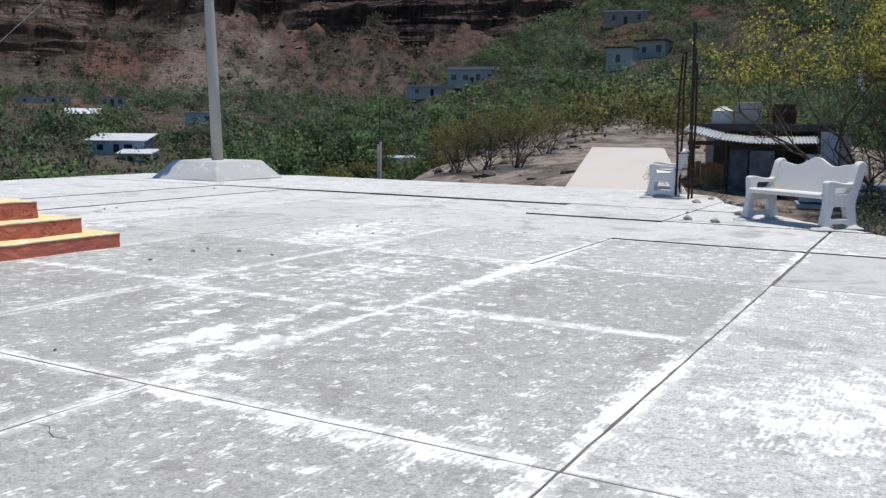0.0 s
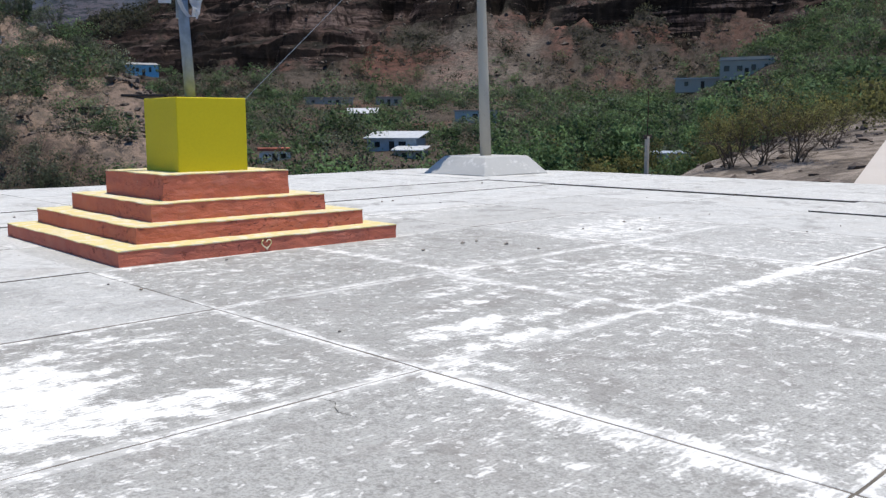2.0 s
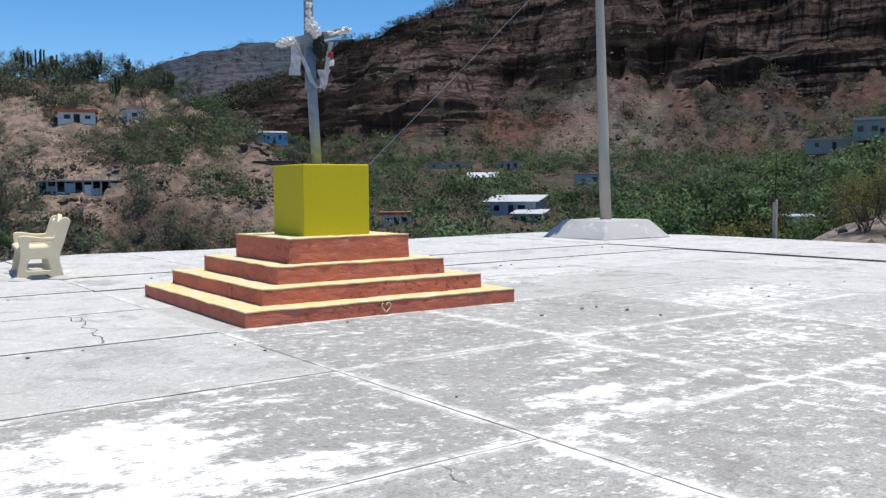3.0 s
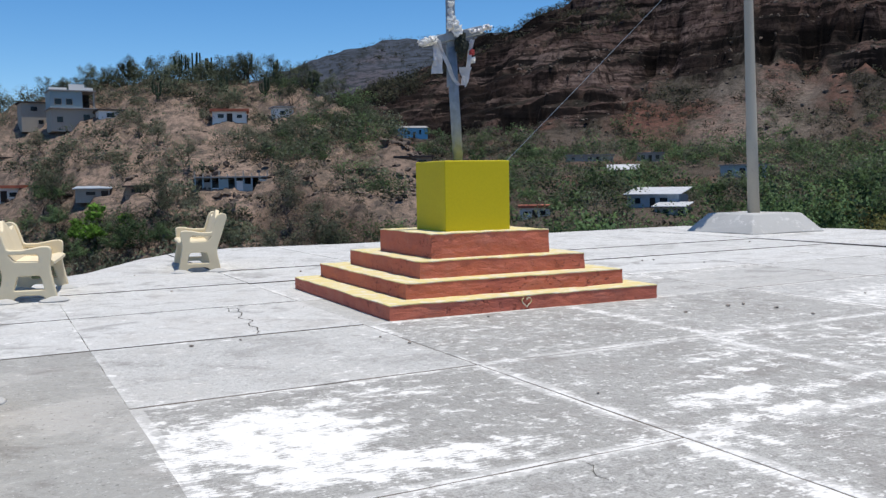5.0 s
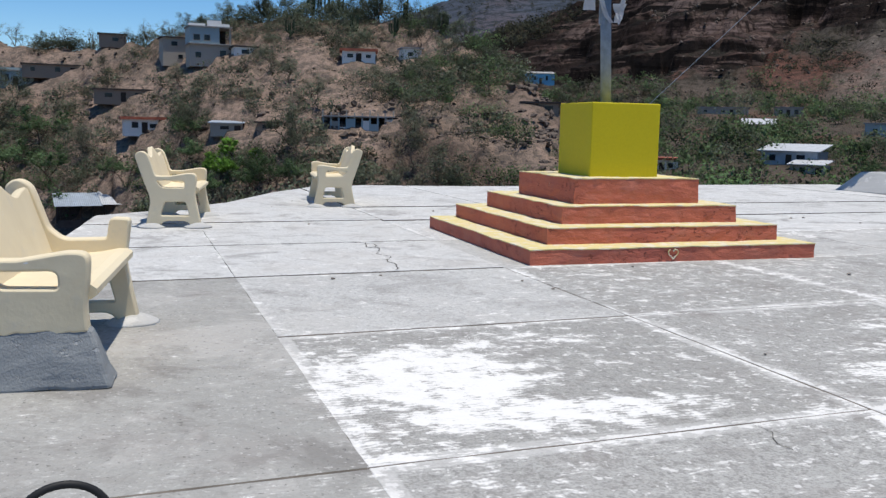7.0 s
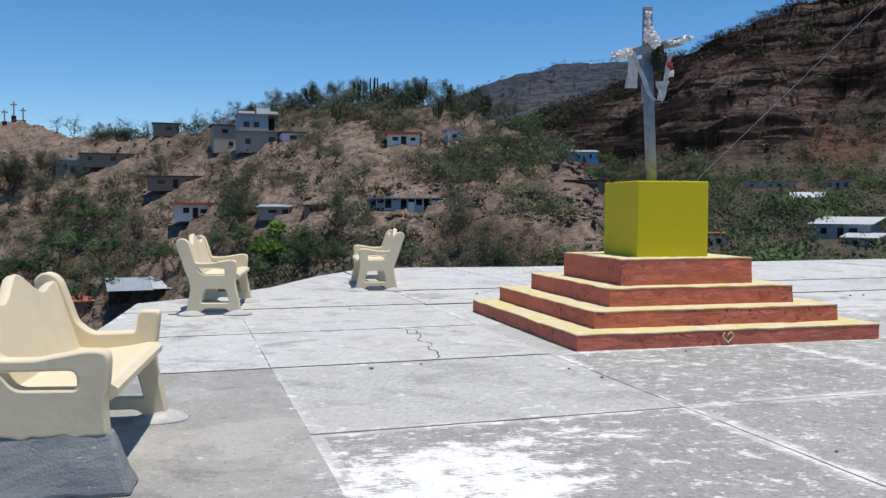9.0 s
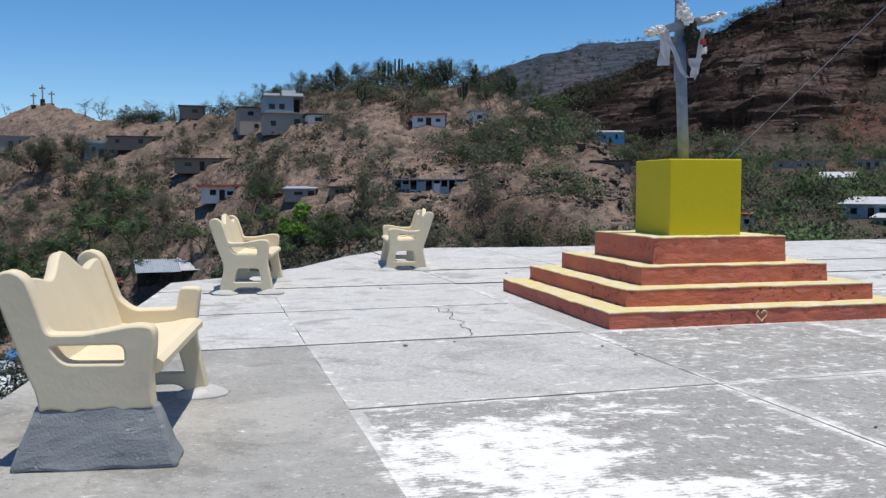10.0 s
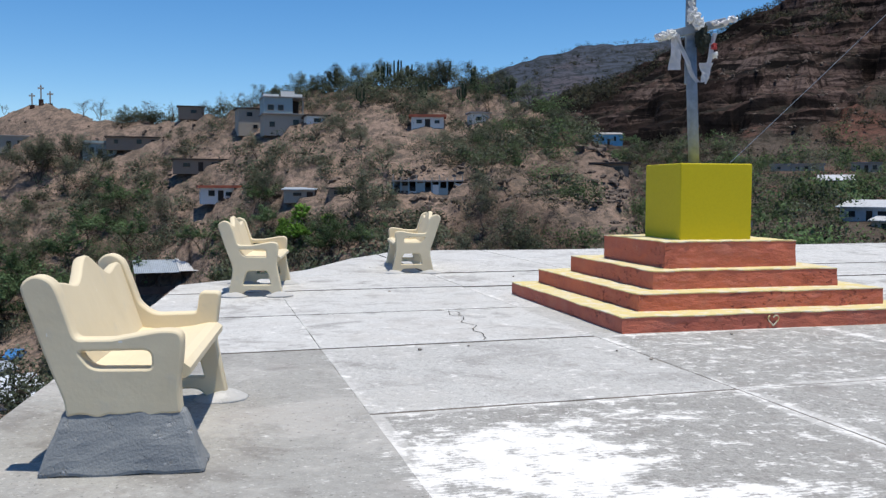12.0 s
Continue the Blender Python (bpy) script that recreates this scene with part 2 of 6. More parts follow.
    k.tree.links.new(both.outputs[0], k.tree.nodes["Material Output"].inputs[0])
    return mat


# bright drifts of lime on the floor: x, y, half lengths, turn, gain
BLOOMS = (
    (-1.95, -3.35, 0.85, 0.8, 0, 0.29), (-1.5, -4.05, 1.2, 0.3, 2, 0.26), (-1.2, -2.75, 0.9, 0.25, 5, 0.12),
    (1.25, -3.25, 1.0, 0.22, 18, 0.2), (0.65, -3.8, 0.8, 0.26, 6, 0.24), (1.45, -3.85, 0.6, 0.16, 10, 0.2), (0.5, -4.18, 0.8, 0.14, 3, 0.22), (1.5, -2.75, 0.8, 0.3, 25, 0.16), (0.0, -4.55, 1.1, 0.25, 3, 0.1),
    (-0.2, -5.6, 0.2, 1.2, 0, 0.12), (3.4, -3.1, 1.2, 0.7, 0, 0.1), (6.0, -1.2, 2.2, 1.0, 10, 0.14), (1.4, -7.3, 1.1, 0.7, 0, 0.16),
    (1.0, -6.45, 1.3, 0.14, 2, 0.16), (5.0, 2.2, 2.5, 1.2, 20, 0.12), (4.5, -4.15, 2.4, 0.22, 3, 0.2), (-2.5, -6.0, 0.25, 1.5, 0, 0.2),
)
MAT_SLAB = slab_concrete()
MAT_BED = plain("joint_bed", (0.17, 0.148, 0.122), 0.95, 0.0, 0.5, 5)
MAT_CRACK = plain("crack_dirt", (0.07, 0.06, 0.05), 0.95)
MAT_GROUND = ground_earth()
MAT_YELLOW = painted("yellow_paint", (0.55, 0.455, 0.006), (0.58, 0.5, 0.08), (0.49, 0.40, 0.008), 0.76, 0.6, 3.0, 0.08)


def chipped_red():
    """Thick red paint over rough masonry, dusty, with knocked-out hollows and pale chips."""
    k = Nodes("orange_red_paint")
    lumps = k.noise(7, 5, 0.6, stretch=(0.7, 0.7, 1.4))
    patch = k.ramp(k.noise(1.3, 3, stretch=(1, 1, 2.0)), 0.46, 0.62)
    pits = k.math("MULTIPLY", k.ramp(k.noise(17, 4, 0.65, stretch=(0.8, 0.8, 1.3)), 0.56, 0.63), patch)
    chips = k.ramp(k.noise(19, 4, 0.7), 0.66, 0.7)
    broad = k.ramp(k.noise(1.2, 4), 0.35, 0.7)
    c = k.mix(broad, (0.55, 0.165, 0.10), (0.45, 0.13, 0.09))
    c = k.mix(k.ramp(k.noise(3.5, 5, 0.65), 0.45, 0.7, 0.0, 0.4), c, (0.47, 0.2, 0.145))
    c = k.mix(k.ramp(lumps, 0.55, 0.7, 0.0, 0.4), c, (0.36, 0.11, 0.085))
    c = k.mix(k.math("MULTIPLY", chips, k.ramp(k.noise(2.2, 3), 0.5, 0.65, 0.0, 0.8)), c, (0.60, 0.38, 0.28))
    c = k.mix(k.math("MULTIPLY", pits, 0.7), c, (0.22, 0.065, 0.05))
    k.bump(k.math("ADD", k.math("MULTIPLY", lumps, 2.0), k.math("ADD", k.math("MULTIPLY", chips, -0.4), k.math("MULTIPLY", pits, -1.4))), 0.7, 0.025)
    return k.done(c, 0.8, 0.0, 0.2)


def chipped_cream():
    """Thick cream paint on cast concrete, with grimy patches and knocked pale chips."""
    k = Nodes("cream_paint")
    broad = k.ramp(k.noise(1.6, 5), 0.42, 0.72, 0.0, 0.55)
    grain = k.noise(60, 3)
    c = k.mix(broad, (0.72, 0.62, 0.43), (0.6, 0.5, 0.33))
    c = k.mix(k.ramp(k.noise(4.5, 6, 0.7), 0.56, 0.68, 0.0, 0.5), c, (0.62, 0.55, 0.42))
    chips = k.ramp(k.noise(16, 5, 0.68), 0.7, 0.72)
    c = k.mix(chips, c, (0.78, 0.75, 0.69))
    k.bump(k.math("ADD", k.math("MULTIPLY", k.noise(9, 4), 1.5), k.math("MULTIPLY", grain, 0.25)), 0.25, 0.008)
    return k.done(c, 0.7, 0.0, 0.25)


MAT_RED = chipped_red()
MAT_TREAD = painted("yellow_tread_paint", (0.66, 0.555, 0.25), (0.68, 0.62, 0.47), (0.62, 0.52, 0.33), 0.5, 0.8, 4.0)
MAT_CREAM = chipped_cream()
MAT_WHITEWASH = painted("greyed_white_paint", (0.66, 0.63, 0.58), (0.46, 0.44, 0.4), (0.54, 0.51, 0.46), 0.68, 0.7, 5.0)
MAT_CEMENT = painted("bare_cement", (0.235, 0.25, 0.257), (0.36, 0.37, 0.372), (0.12, 0.128, 0.133), 0.6, 0.9, 6.0, 0.7)
MAT_MOUND = painted("mound_cement", (0.45, 0.445, 0.43), (0.56, 0.55, 0.53), (0.33, 0.325, 0.31), 0.58, 0.9, 2.2)
MAT_WHITE_TIN = plain("white_painted_tin", (0.52, 0.53, 0.54), 0.55, 0.0, 0.2, 1.5)
MAT_FROSTED_TIN = painted("mottled_pale_tin", (0.5, 0.55, 0.6), (0.62, 0.65, 0.68), (0.3, 0.34, 0.38), 0.5, 0.6, 2.0)
MAT_PATH = painted("path_concrete", (0.50, 0.455, 0.415), (0.58, 0.54, 0.5), (0.43, 0.385, 0.345), 0.62, 0.9, 2.0)
MAT_POLE = painted("weathered_pole", (0.42, 0.39, 0.325), (0.36, 0.33, 0.28), (0.38, 0.35, 0.3), 0.6, 0.85, 5.0)
MAT_STEEL = plain("galvanised_steel", (0.27, 0.31, 0.35), 0.6, 0.0, 0.3, 12)
MAT_RUST = plain("rusty_steel", (0.07, 0.035, 0.025), 0.8, 0.3, 0.5, 20)
MAT_BLACK = plain("black_rubber", (0.02, 0.02, 0.02), 0.6, 0.0, 0.3, 20)
MAT_CLOTH = plain("white_cloth", (0.72, 0.72, 0.74), 0.8, 0.0, 0.2, 10)
MAT_FOIL = plain("silver_foil", (0.7, 0.7, 0.72), 0.45, 0.5, 0.2, 25)
MAT_PETAL = plain("white_petals", (0.8, 0.79, 0.76), 0.7, 0.0, 0.15, 30)
MAT_DARKLEAF = plain("dried_leaves", (0.03, 0.035, 0.025), 0.8, 0.0, 0.5, 20)
MAT_PINK = plain("red_petals", (0.5, 0.08, 0.08), 0.7, 0.0, 0.3, 30)
MAT_BARK = plain("grey_bark", (0.11, 0.085, 0.065), 0.95, 0.0, 0.5, 9)
MAT_WOOD = plain("weathered_planks", (0.24, 0.13, 0.06), 0.9, 0.0, 0.45, 5)
MAT_DARKWOOD = plain("dark_planks", (0.06, 0.045, 0.035), 0.9, 0.0, 0.45, 5)
MAT_TIN = plain("corrugated_tin", (0.55, 0.57, 0.58), 0.45, 0.5, 0.3, 2)
MAT_BLUE_TIN = plain("blue_grey_tin", (0.43, 0.48, 0.53), 0.5, 0.3, 0.25, 1.5)
MAT_TARP = plain("blue_grey_tarpaulin", (0.13, 0.15, 0.18), 0.7, 0.0, 0.45, 4)
MAT_PLASTIC = plain("white_plastic", (0.6, 0.58, 0.54), 0.6, 0.0, 0.2, 6)
MAT_STONE = plain("loose_stone", (0.34, 0.30, 0.26), 0.95, 0.0, 0.5, 6)
MAT_BLOCK = painted("grey_block_wall", (0.42, 0.375, 0.315), (0.5, 0.45, 0.39), (0.27, 0.24, 0.205), 0.66, 0.9, 0.8)
MAT_WHITE_WALL = painted("white_wall", (0.8, 0.78, 0.74), (0.6, 0.57, 0.52), (0.7, 0.67, 0.6), 0.7, 0.8, 0.7)
MAT_BLUE_WALL = painted("sky_blue_wall", (0.22, 0.47, 0.62), (0.4, 0.52, 0.58), (0.18, 0.4, 0.52), 0.72, 0.8, 0.7)
MAT_PALE_BLUE = painted("pale_blue_wall", (0.36, 0.44, 0.45), (0.3, 0.34, 0.34), (0.3, 0.36, 0.37), 0.7, 0.85, 0.8)
MAT_TAN_WALL = painted("adobe_wall", (0.30, 0.23, 0.175), (0.22, 0.17, 0.13), (0.25, 0.19, 0.15), 0.64, 0.9, 0.8)
MAT_TILE_RED = plain("red_roof", (0.45, 0.14, 0.085), 0.8, 0.0, 0.35, 1.5)
MAT_ROOF_GREY = plain("concrete_roof", (0.34, 0.33, 0.32), 0.9, 0.0, 0.3, 0.8)
# for dark roofs, and as painted shade inside open bays and sheds
MAT_ROOF_OR_SHADE = plain("dark_roof_or_shade", (0.07, 0.06, 0.055), 0.9, 0.0, 0.4, 0.8)
MAT_GLASS = plain("dark_glass", (0.02, 0.025, 0.03), 0.15, 0.0, 0.2, 1)
MAT_SCRUB = leafage("dry_scrub", (0.14, 0.14, 0.095), (0.18, 0.17, 0.13), (0.22, 0.20, 0.16))
MAT_GREEN = leafage("mesquite_leaves", (0.096, 0.172, 0.074), (0.14, 0.226, 0.104), (0.19, 0.258, 0.128))
MAT_DUSKY = leafage("dusky_leaves", (0.115, 0.15, 0.098), (0.156, 0.192, 0.134), (0.198, 0.224, 0.165))
MAT_OLIVE = leafage("olive_leaves", (0.18, 0.195, 0.078), (0.245, 0.245, 0.09), (0.34, 0.3, 0.105))
MAT_FRESH = leafage("fresh_mesquite_leaves", (0.108, 0.2, 0.085), (0.15, 0.258, 0.113), (0.2, 0.292, 0.14))
# darker copy of the dry scrub, with shade put into the leaf colour
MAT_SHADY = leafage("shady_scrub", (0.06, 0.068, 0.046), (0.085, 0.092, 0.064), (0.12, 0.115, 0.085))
MAT_BRIGHT = leafage("bright_leaves", (0.105, 0.25, 0.035), (0.15, 0.31, 0.045), (0.2, 0.35, 0.062))
MAT_YELLOWLEAF = leafage("yellow_green_leaves", (0.33, 0.34, 0.085), (0.44, 0.41, 0.095), (0.58, 0.5, 0.11))


# ---- building helpers ----
def finish(bm, mat, smooth=False):
    me = bpy.data.meshes.new("part")
    bmesh.ops.recalc_face_normals(bm, faces=bm.faces)
    bm.to_mesh(me)
    bm.free()
    if mat:
        me.materials.append(mat)
    if smooth:
        me.shade_smooth()
    return me


def part(name, bm, mat, parent=None, label="", smooth=False):
    """Links a bmesh (or a mesh) as one object, under its thing."""
    me = finish(bm, mat, smooth) if isinstance(bm, bmesh.types.BMesh) else bm
    if me is bm and mat and not me.materials:
        me.materials.append(mat)
    ob = new(name, me)
    if parent:
        ob.parent = parent
    return tagged(ob, label=label)


def thing(name, m, label, category, group="", kind=""):
    ob = new(name)
    ob.empty_display_size = 0.2
    ob.matrix_world = m
    return tagged(ob, label, category, group, kind)


def box(bm, x0, x1, y0, y1, z0, z1, bevel=0.0, m=None):
    v = [bm.verts.new(p) for p in ((x0, y0, z0), (x1, y0, z0), (x1, y1, z0), (x0, y1, z0), (x0, y0, z1), (x1, y0, z1), (x1, y1, z1), (x0, y1, z1))]
    f = [bm.faces.new([v[i] for i in q]) for q in ((3, 2, 1, 0), (4, 5, 6, 7), (0, 1, 5, 4), (1, 2, 6, 5), (2, 3, 7, 6), (3, 0, 4, 7))]
    if m:
        bmesh.ops.transform(bm, matrix=m, verts=v)
    if bevel:
        edges = {e for q in f for e in q.edges}
        bmesh.ops.bevel(bm, geom=list(edges), offset=bevel, segments=2, affect="EDGES", profile=0.5)
    return bm


def boxed(*args, **kw):
    return box(bmesh.new(), *args, **kw)


def tube(bm, points, radii, n=8, cap=True):
    points = [Vector(p) for p in points]
    rings = []
    for i, p in enumerate(points):
        d = (points[min(i + 1, len(points) - 1)] - points[max(i - 1, 0)]).normalized()
        a = d.orthogonal().normalized() if i == 0 else (rings_axis - d * rings_axis.dot(d)).normalized()
        rings_axis = a
        b = d.cross(a)
        r = radii[i] if isinstance(radii, (list, tuple)) else radii
        rings.append([bm.verts.new(p + (a * math.cos(t) + b * math.sin(t)) * r) for t in (2 * math.pi * k / n for k in range(n))])
    for r0, r1 in zip(rings, rings[1:]):
        for k in range(n):
            bm.faces.new((r0[k], r0[(k + 1) % n], r1[(k + 1) % n], r1[k]))
    if cap:
        bm.faces.new(rings[0][::-1])
        bm.faces.new(rings[-1])
    return bm


def frustum(bm, x0, x1, y0, y1, z0, z1, inset, bevel=0.0):
    """A box whose top is drawn in by inset on all sides."""
    v = [bm.verts.new(p) for p in ((x0, y0, z0), (x1, y0, z0), (x1, y1, z0), (x0, y1, z0),
                                   (x0 + inset, y0 + inset, z1), (x1 - inset, y0 + inset, z1), (x1 - inset, y1 - inset, z1), (x0 + inset, y1 - inset, z1))]
    f = [bm.faces.new([v[i] for i in q]) for q in ((3, 2, 1, 0), (4, 5, 6, 7), (0, 1, 5, 4), (1, 2, 6, 5), (2, 3, 7, 6), (3, 0, 4, 7))]
    if bevel:
        bmesh.ops.bevel(bm, geom=list({e for q in f for e in q.edges}), offset=bevel, segments=2, affect="EDGES", profile=0.5)
    return bm


def sheet_mesh(outlines, thick, bevel=0.008):
    """A flat shape with holes in it, of some thickness, with eased edges; it lies in local x, y."""
    cu = bpy.data.curves.new("outline", "CURVE")
    cu.dimensions, cu.fill_mode = "2D", "BOTH"
    cu.extrude, cu.bevel_depth, cu.bevel_resolution, cu.offset = thick / 2 - bevel, bevel, 1, -bevel
    for pts in outlines:
        sp = cu.splines.new("POLY")
        sp.points.add(len(pts) - 1)
        for q, p in zip(sp.points, pts):
            q.co = (p[0], p[1], 0, 1)
        sp.use_cyclic_u = True
    ob = bpy.data.objects.new("outline", cu)
    scene.collection.objects.link(ob)
    me = bpy.data.meshes.new_from_object(ob.evaluated_get(bpy.context.evaluated_depsgraph_get()))
    bpy.data.objects.remove(ob)
    bpy.data.curves.remove(cu)
    me.materials.clear()
    return me


def rounded(pts, steps=4):
    """Corners (x, y, radius) as a polygon with arcs."""
    out, n = [], len(pts)
    for i, (x, y, r) in enumerate(pts):
        p, a, b = Vector((x, y)), Vector(pts[i - 1][:2]), Vector(pts[(i + 1) % n][:2])
        if r <= 0:
            out.append((x, y))
            continue
        da, db = (a - p), (b - p)
        r0 = min(r, da.length * 0.49, db.length * 0.49)
        s, e = p + da.normalized() * r0, p + db.normalized() * r0
        for k in range(steps + 1):
            t = k / steps
            q = s * (1 - t) ** 2 + p * 2 * t * (1 - t) + e * t ** 2
            out.append((q.x, q.y))
    return out


def roughen(bm, amount, scale, seed=0.0):
    for v in bm.verts:
        v.co += noise.noise_vector(v.co * scale + Vector((seed, seed, seed))) * amount
    return bm


# ---- the plan of the plaza and the land ----
EYE = np.array((-3.2, -7.5))
OUTLINE = [(-4.75, -14.0), (-4.62, -2.2), (-4.0, 4.9), (-3.2, 5.6), (-2.2, 6.8), (-1.2, 9.0), (-0.2, 10.5), (0.9, 10.9), (3.4, 10.6), (9.9, 11.2), (13.2, 11.3),
           (15.0, 7.6), (15.1, 2.8), (15.4, -1.6), (14.6, -3.2), (12.8, -3.9), (10.4, -5.6), (9.0, -6.9), (8.3, -14.0)]


def outline_distance(x, y):
    """Distance outside the plaza's edge; 0 within."""
    best = np.full(x.shape, 1e9)
    inside = np.zeros(x.shape, bool)
    for (ax, ay), (bx, by) in zip(OUTLINE, OUTLINE[1:] + OUTLINE[:1]):
        dx, dy = bx - ax, by - ay
        t = np.clip(((x - ax) * dx + (y - ay) * dy) / (dx * dx + dy * dy), 0, 1)
        best = np.minimum(best, np.hypot(x - ax - t * dx, y - ay - t * dy))
        if ay != by:
            inside ^= ((ay > y) != (by > y)) & (x < (bx - ax) * (y - ay) / (by - ay) + ax)
    return np.where(inside, 0.0, best)


def hash2(i, j):
    v = np.sin(i * 127.1 + j * 311.7) * 43758.5453
    return v - np.floor(v)


def value_noise(x, y):
    i, j = np.floor(x), np.floor(y)
    u, v = x - i, y - j
    u, v = u * u * (3 - 2 * u), v * v * (3 - 2 * v)
    return (hash2(i, j) * (1 - u) + hash2(i + 1, j) * u) * (1 - v) + (hash2(i, j + 1) * (1 - u) + hash2(i + 1, j + 1) * u) * v


def fractal(x, y, octaves=5):
    return sum((value_noise(x * 2 ** k + 17.3 * k, y * 2 ** k - 9.1 * k) - 0.5) * 0.55 ** k for k in range(octaves))


def smooth(a, b, x):
    t = np.clip((x - a) / (b - a), 0, 1)
    return t * t * (3 - 2 * t)


# skylines of the hills round the plaza: bearing and rise, in degrees
HILL = ((-180, 2), (-60, 2.5), (-30, 3.6), (-16, 3.2), (-13.6, 3.6), (-11.8, 4.7), (-10.4, 5.0), (-9.2, 4.85), (-7.5, 4.4), (-4, 4.3), (-0.2, 5.0), (3, 5.9), (4.5, 6.3), (8.9, 6.8), (15, 6.7), (17, 6.3), (20, 4.9), (22.5, 3.3), (25, 1.4), (28, -3), (33, -8))
FAR = ((-10, 2), (5, 4), (12, 5.9), (16.2, 7.3), (18, 8.05), (19.6, 8.6), (22, 9.0), (26.4, 9.25), (35, 9.5), (50, 8))
CLIFF = ((10, 1), (16, 4.2), (20, 5.6), (22, 6.2), (25, 7.4), (28, 9.2), (30.7, 10.0), (34, 11.6), (37.6, 12.5), (43, 14.2), (50, 16), (60, 17), (75, 16), (100, 12), (130, 6), (180, 2))
RIGHT = ((44, -6), (50, -1), (54, 1.5), (58, 3.2), (63, 5.4), (70, 7.6), (76, 9), (86, 9.5), (100, 8), (130, 5), (180, 3))


def rise(knots, az):
    return np.tan(np.radians(np.interp(az, [k[0] for k in knots], [k[1] for k in knots], left=knots[0][1], right=knots[-1][1])))


def terrace(g, steps):
    f = g * steps - np.floor(g * steps)
    return (np.floor(g * steps) + 0.25 * f + 0.75 * smooth(0.56, 0.63, f) - 0.39) / steps


def land(x, y):
    """Height of the land, and how much of it is scree or coloured like it, bare rock or far away."""
    x, y = np.asarray(x, float), np.asarray(y, float)
    dx, dy = x - EYE[0], y - EYE[1]
    r, az = np.hypot(dx, dy), np.degrees(np.arctan2(dx, dy))
    rough = fractal(x / 45, y / 45)
    small = fractal(x / 7 + 5, y / 7, 4)
    d = outline_distance(x, y)
    deep = 1 - smooth(-14, 20, az)
    valley = -9.5 - 12.5 * deep * (az > -120) + 19 * smooth(60, 300, r) * smooth(12, 34, az) + rough * 3
    # the knoll under the plaza
    knoll = -0.45 - 2.0 * smooth(0.3, 1.6, d) * (1 - smooth(8, 22, az)) - (0.62 + 0.9 * (1 - smooth(-11, -3, az))) * np.maximum(d - 0.6, 0) + small * np.clip(d * 0.12, 0, 0.7)
    # the spur with the path
    s = (x - 15.4) * 0.94 + (y + 1.0) * 0.34
    q = -(x - 15.4) * 0.34 + (y + 1.0) * 0.94
    spur = 0.047 * np.clip(s, -6, 60) - 0.1 - np.maximum(q - 1.3, 0) * (0.16 + 0.3 * smooth(6, 14, q)) - 0.07 * np.maximum(-q - 1.4, 0) \
        - smooth(55, 110, s) * 14 - smooth(10, 26, -q) * 9 + small * 0.35 * smooth(1.2, 2.5, np.abs(q + 0.1))
    spur = np.where(s > -9, spur, spur - (-9 - s) * 0.8)
    z = np.maximum(valley, np.maximum(knoll, spur - 0.25 * (d < 0.4)))
    crest = 172 - 60 * smooth(12, 26, az) + 65 * (1 - smooth(-20, 10, az)) + rough * 14
    foot, low = 58 + 82 * (1 - smooth(-18, 12, az)), -10 - 12 * deep
    top = 1.26 + crest * rise(HILL, az)
    up = np.clip((r - foot) / (crest - foot), 0, 1)
    hill = low + (top - low) * (0.75 * up + 0.25 * up ** 2) - np.maximum(r - crest, 0) * 0.35
    bluff = smooth(12, 15, az) * smooth(26, 23, az) * smooth(0.6, 0.4, up)
    bumps = smooth(0.03, 0.25, up) * (1 - 0.75 * smooth(0.9, 1.0, up))
    hill = hill + bumps * (rough * 5 + small * (1.3 + 2.6 * bluff))
    hz = hill / 2.4 + small * 0.9
    hill = hill + bumps * 0.72 * (2.4 * (np.floor(hz) + smooth(0.5, 0.95, hz - np.floor(hz)) - small * 0.9) - hill)
    crag = bluff * (hill > z)
    z = np.maximum(z, np.where(az < 34, hill, -50))
    crest = 250 + rough * 25
    top = 1.26 + crest * rise(RIGHT, az)
    up = np.clip((r - 75) / (crest - 75), 0, 1)
    right = -9 + (top + 9) * (0.55 * up + 0.45 * up ** 2) - np.maximum(r - crest, 0) * 0.3 + rough * 8 * up + small * 1.2
    on_right = (right > z) & (az > 44)
    z = np.maximum(z, np.where(az > 44, right, -50))
    # the cliff: scree below, ledges above
    crest = 470 + rough * 40
    top = 1.26 + crest * rise(CLIFF, az)
    up = np.clip((r - 270) / (crest - 270), 0, 1)
    gullies = fractal(az / 3.4 + 3, r / 120, 5) + 0.25 * fractal(az / 0.9, r / 25 + 9, 3)
    g = up + gullies * 0.12 * smooth(0.05, 0.4, up) * (1 - smooth(0.92, 1, up))
    start = 0.27 - 0.15 * (1 - smooth(33, 40, az)) - 0.09 * smooth(50, 53.5, az) + 0.12 * fractal(az / 3.0, r / 400, 3)
    # thin beds, and here and there one tall wall
    tall = np.clip(smooth(48, 51, az) * smooth(64, 58, az) + smooth(0.05, 0.2, fractal(az / 2.6 + 8, up * 3, 3)), 0, 1)
    thin = terrace(g + 0.012 * fractal(az / 1.3, up * 4 + 5, 3), 17.0)
    bold = terrace(g + 0.03 * fractal(az / 1.7 + 2, up * 2, 3), 6.0)
    stepped = 0.12 * g + 0.88 * (thin * (1 - tall) + bold * tall)
    wall = np.clip(np.where(g > start, stepped, 0.93 * g), 0, 1)
    foot = 9 + rough * 3
    cliff = foot + (top - foot) * wall - np.maximum(r - crest, 0) * 0.2 + small * 1.5 - np.maximum(270 - r, 0) * 0.3
    is_cliff = cliff > z
    z = np.maximum(z, np.where(az > 8, cliff, -50))
    crest = 1400 + rough * 30
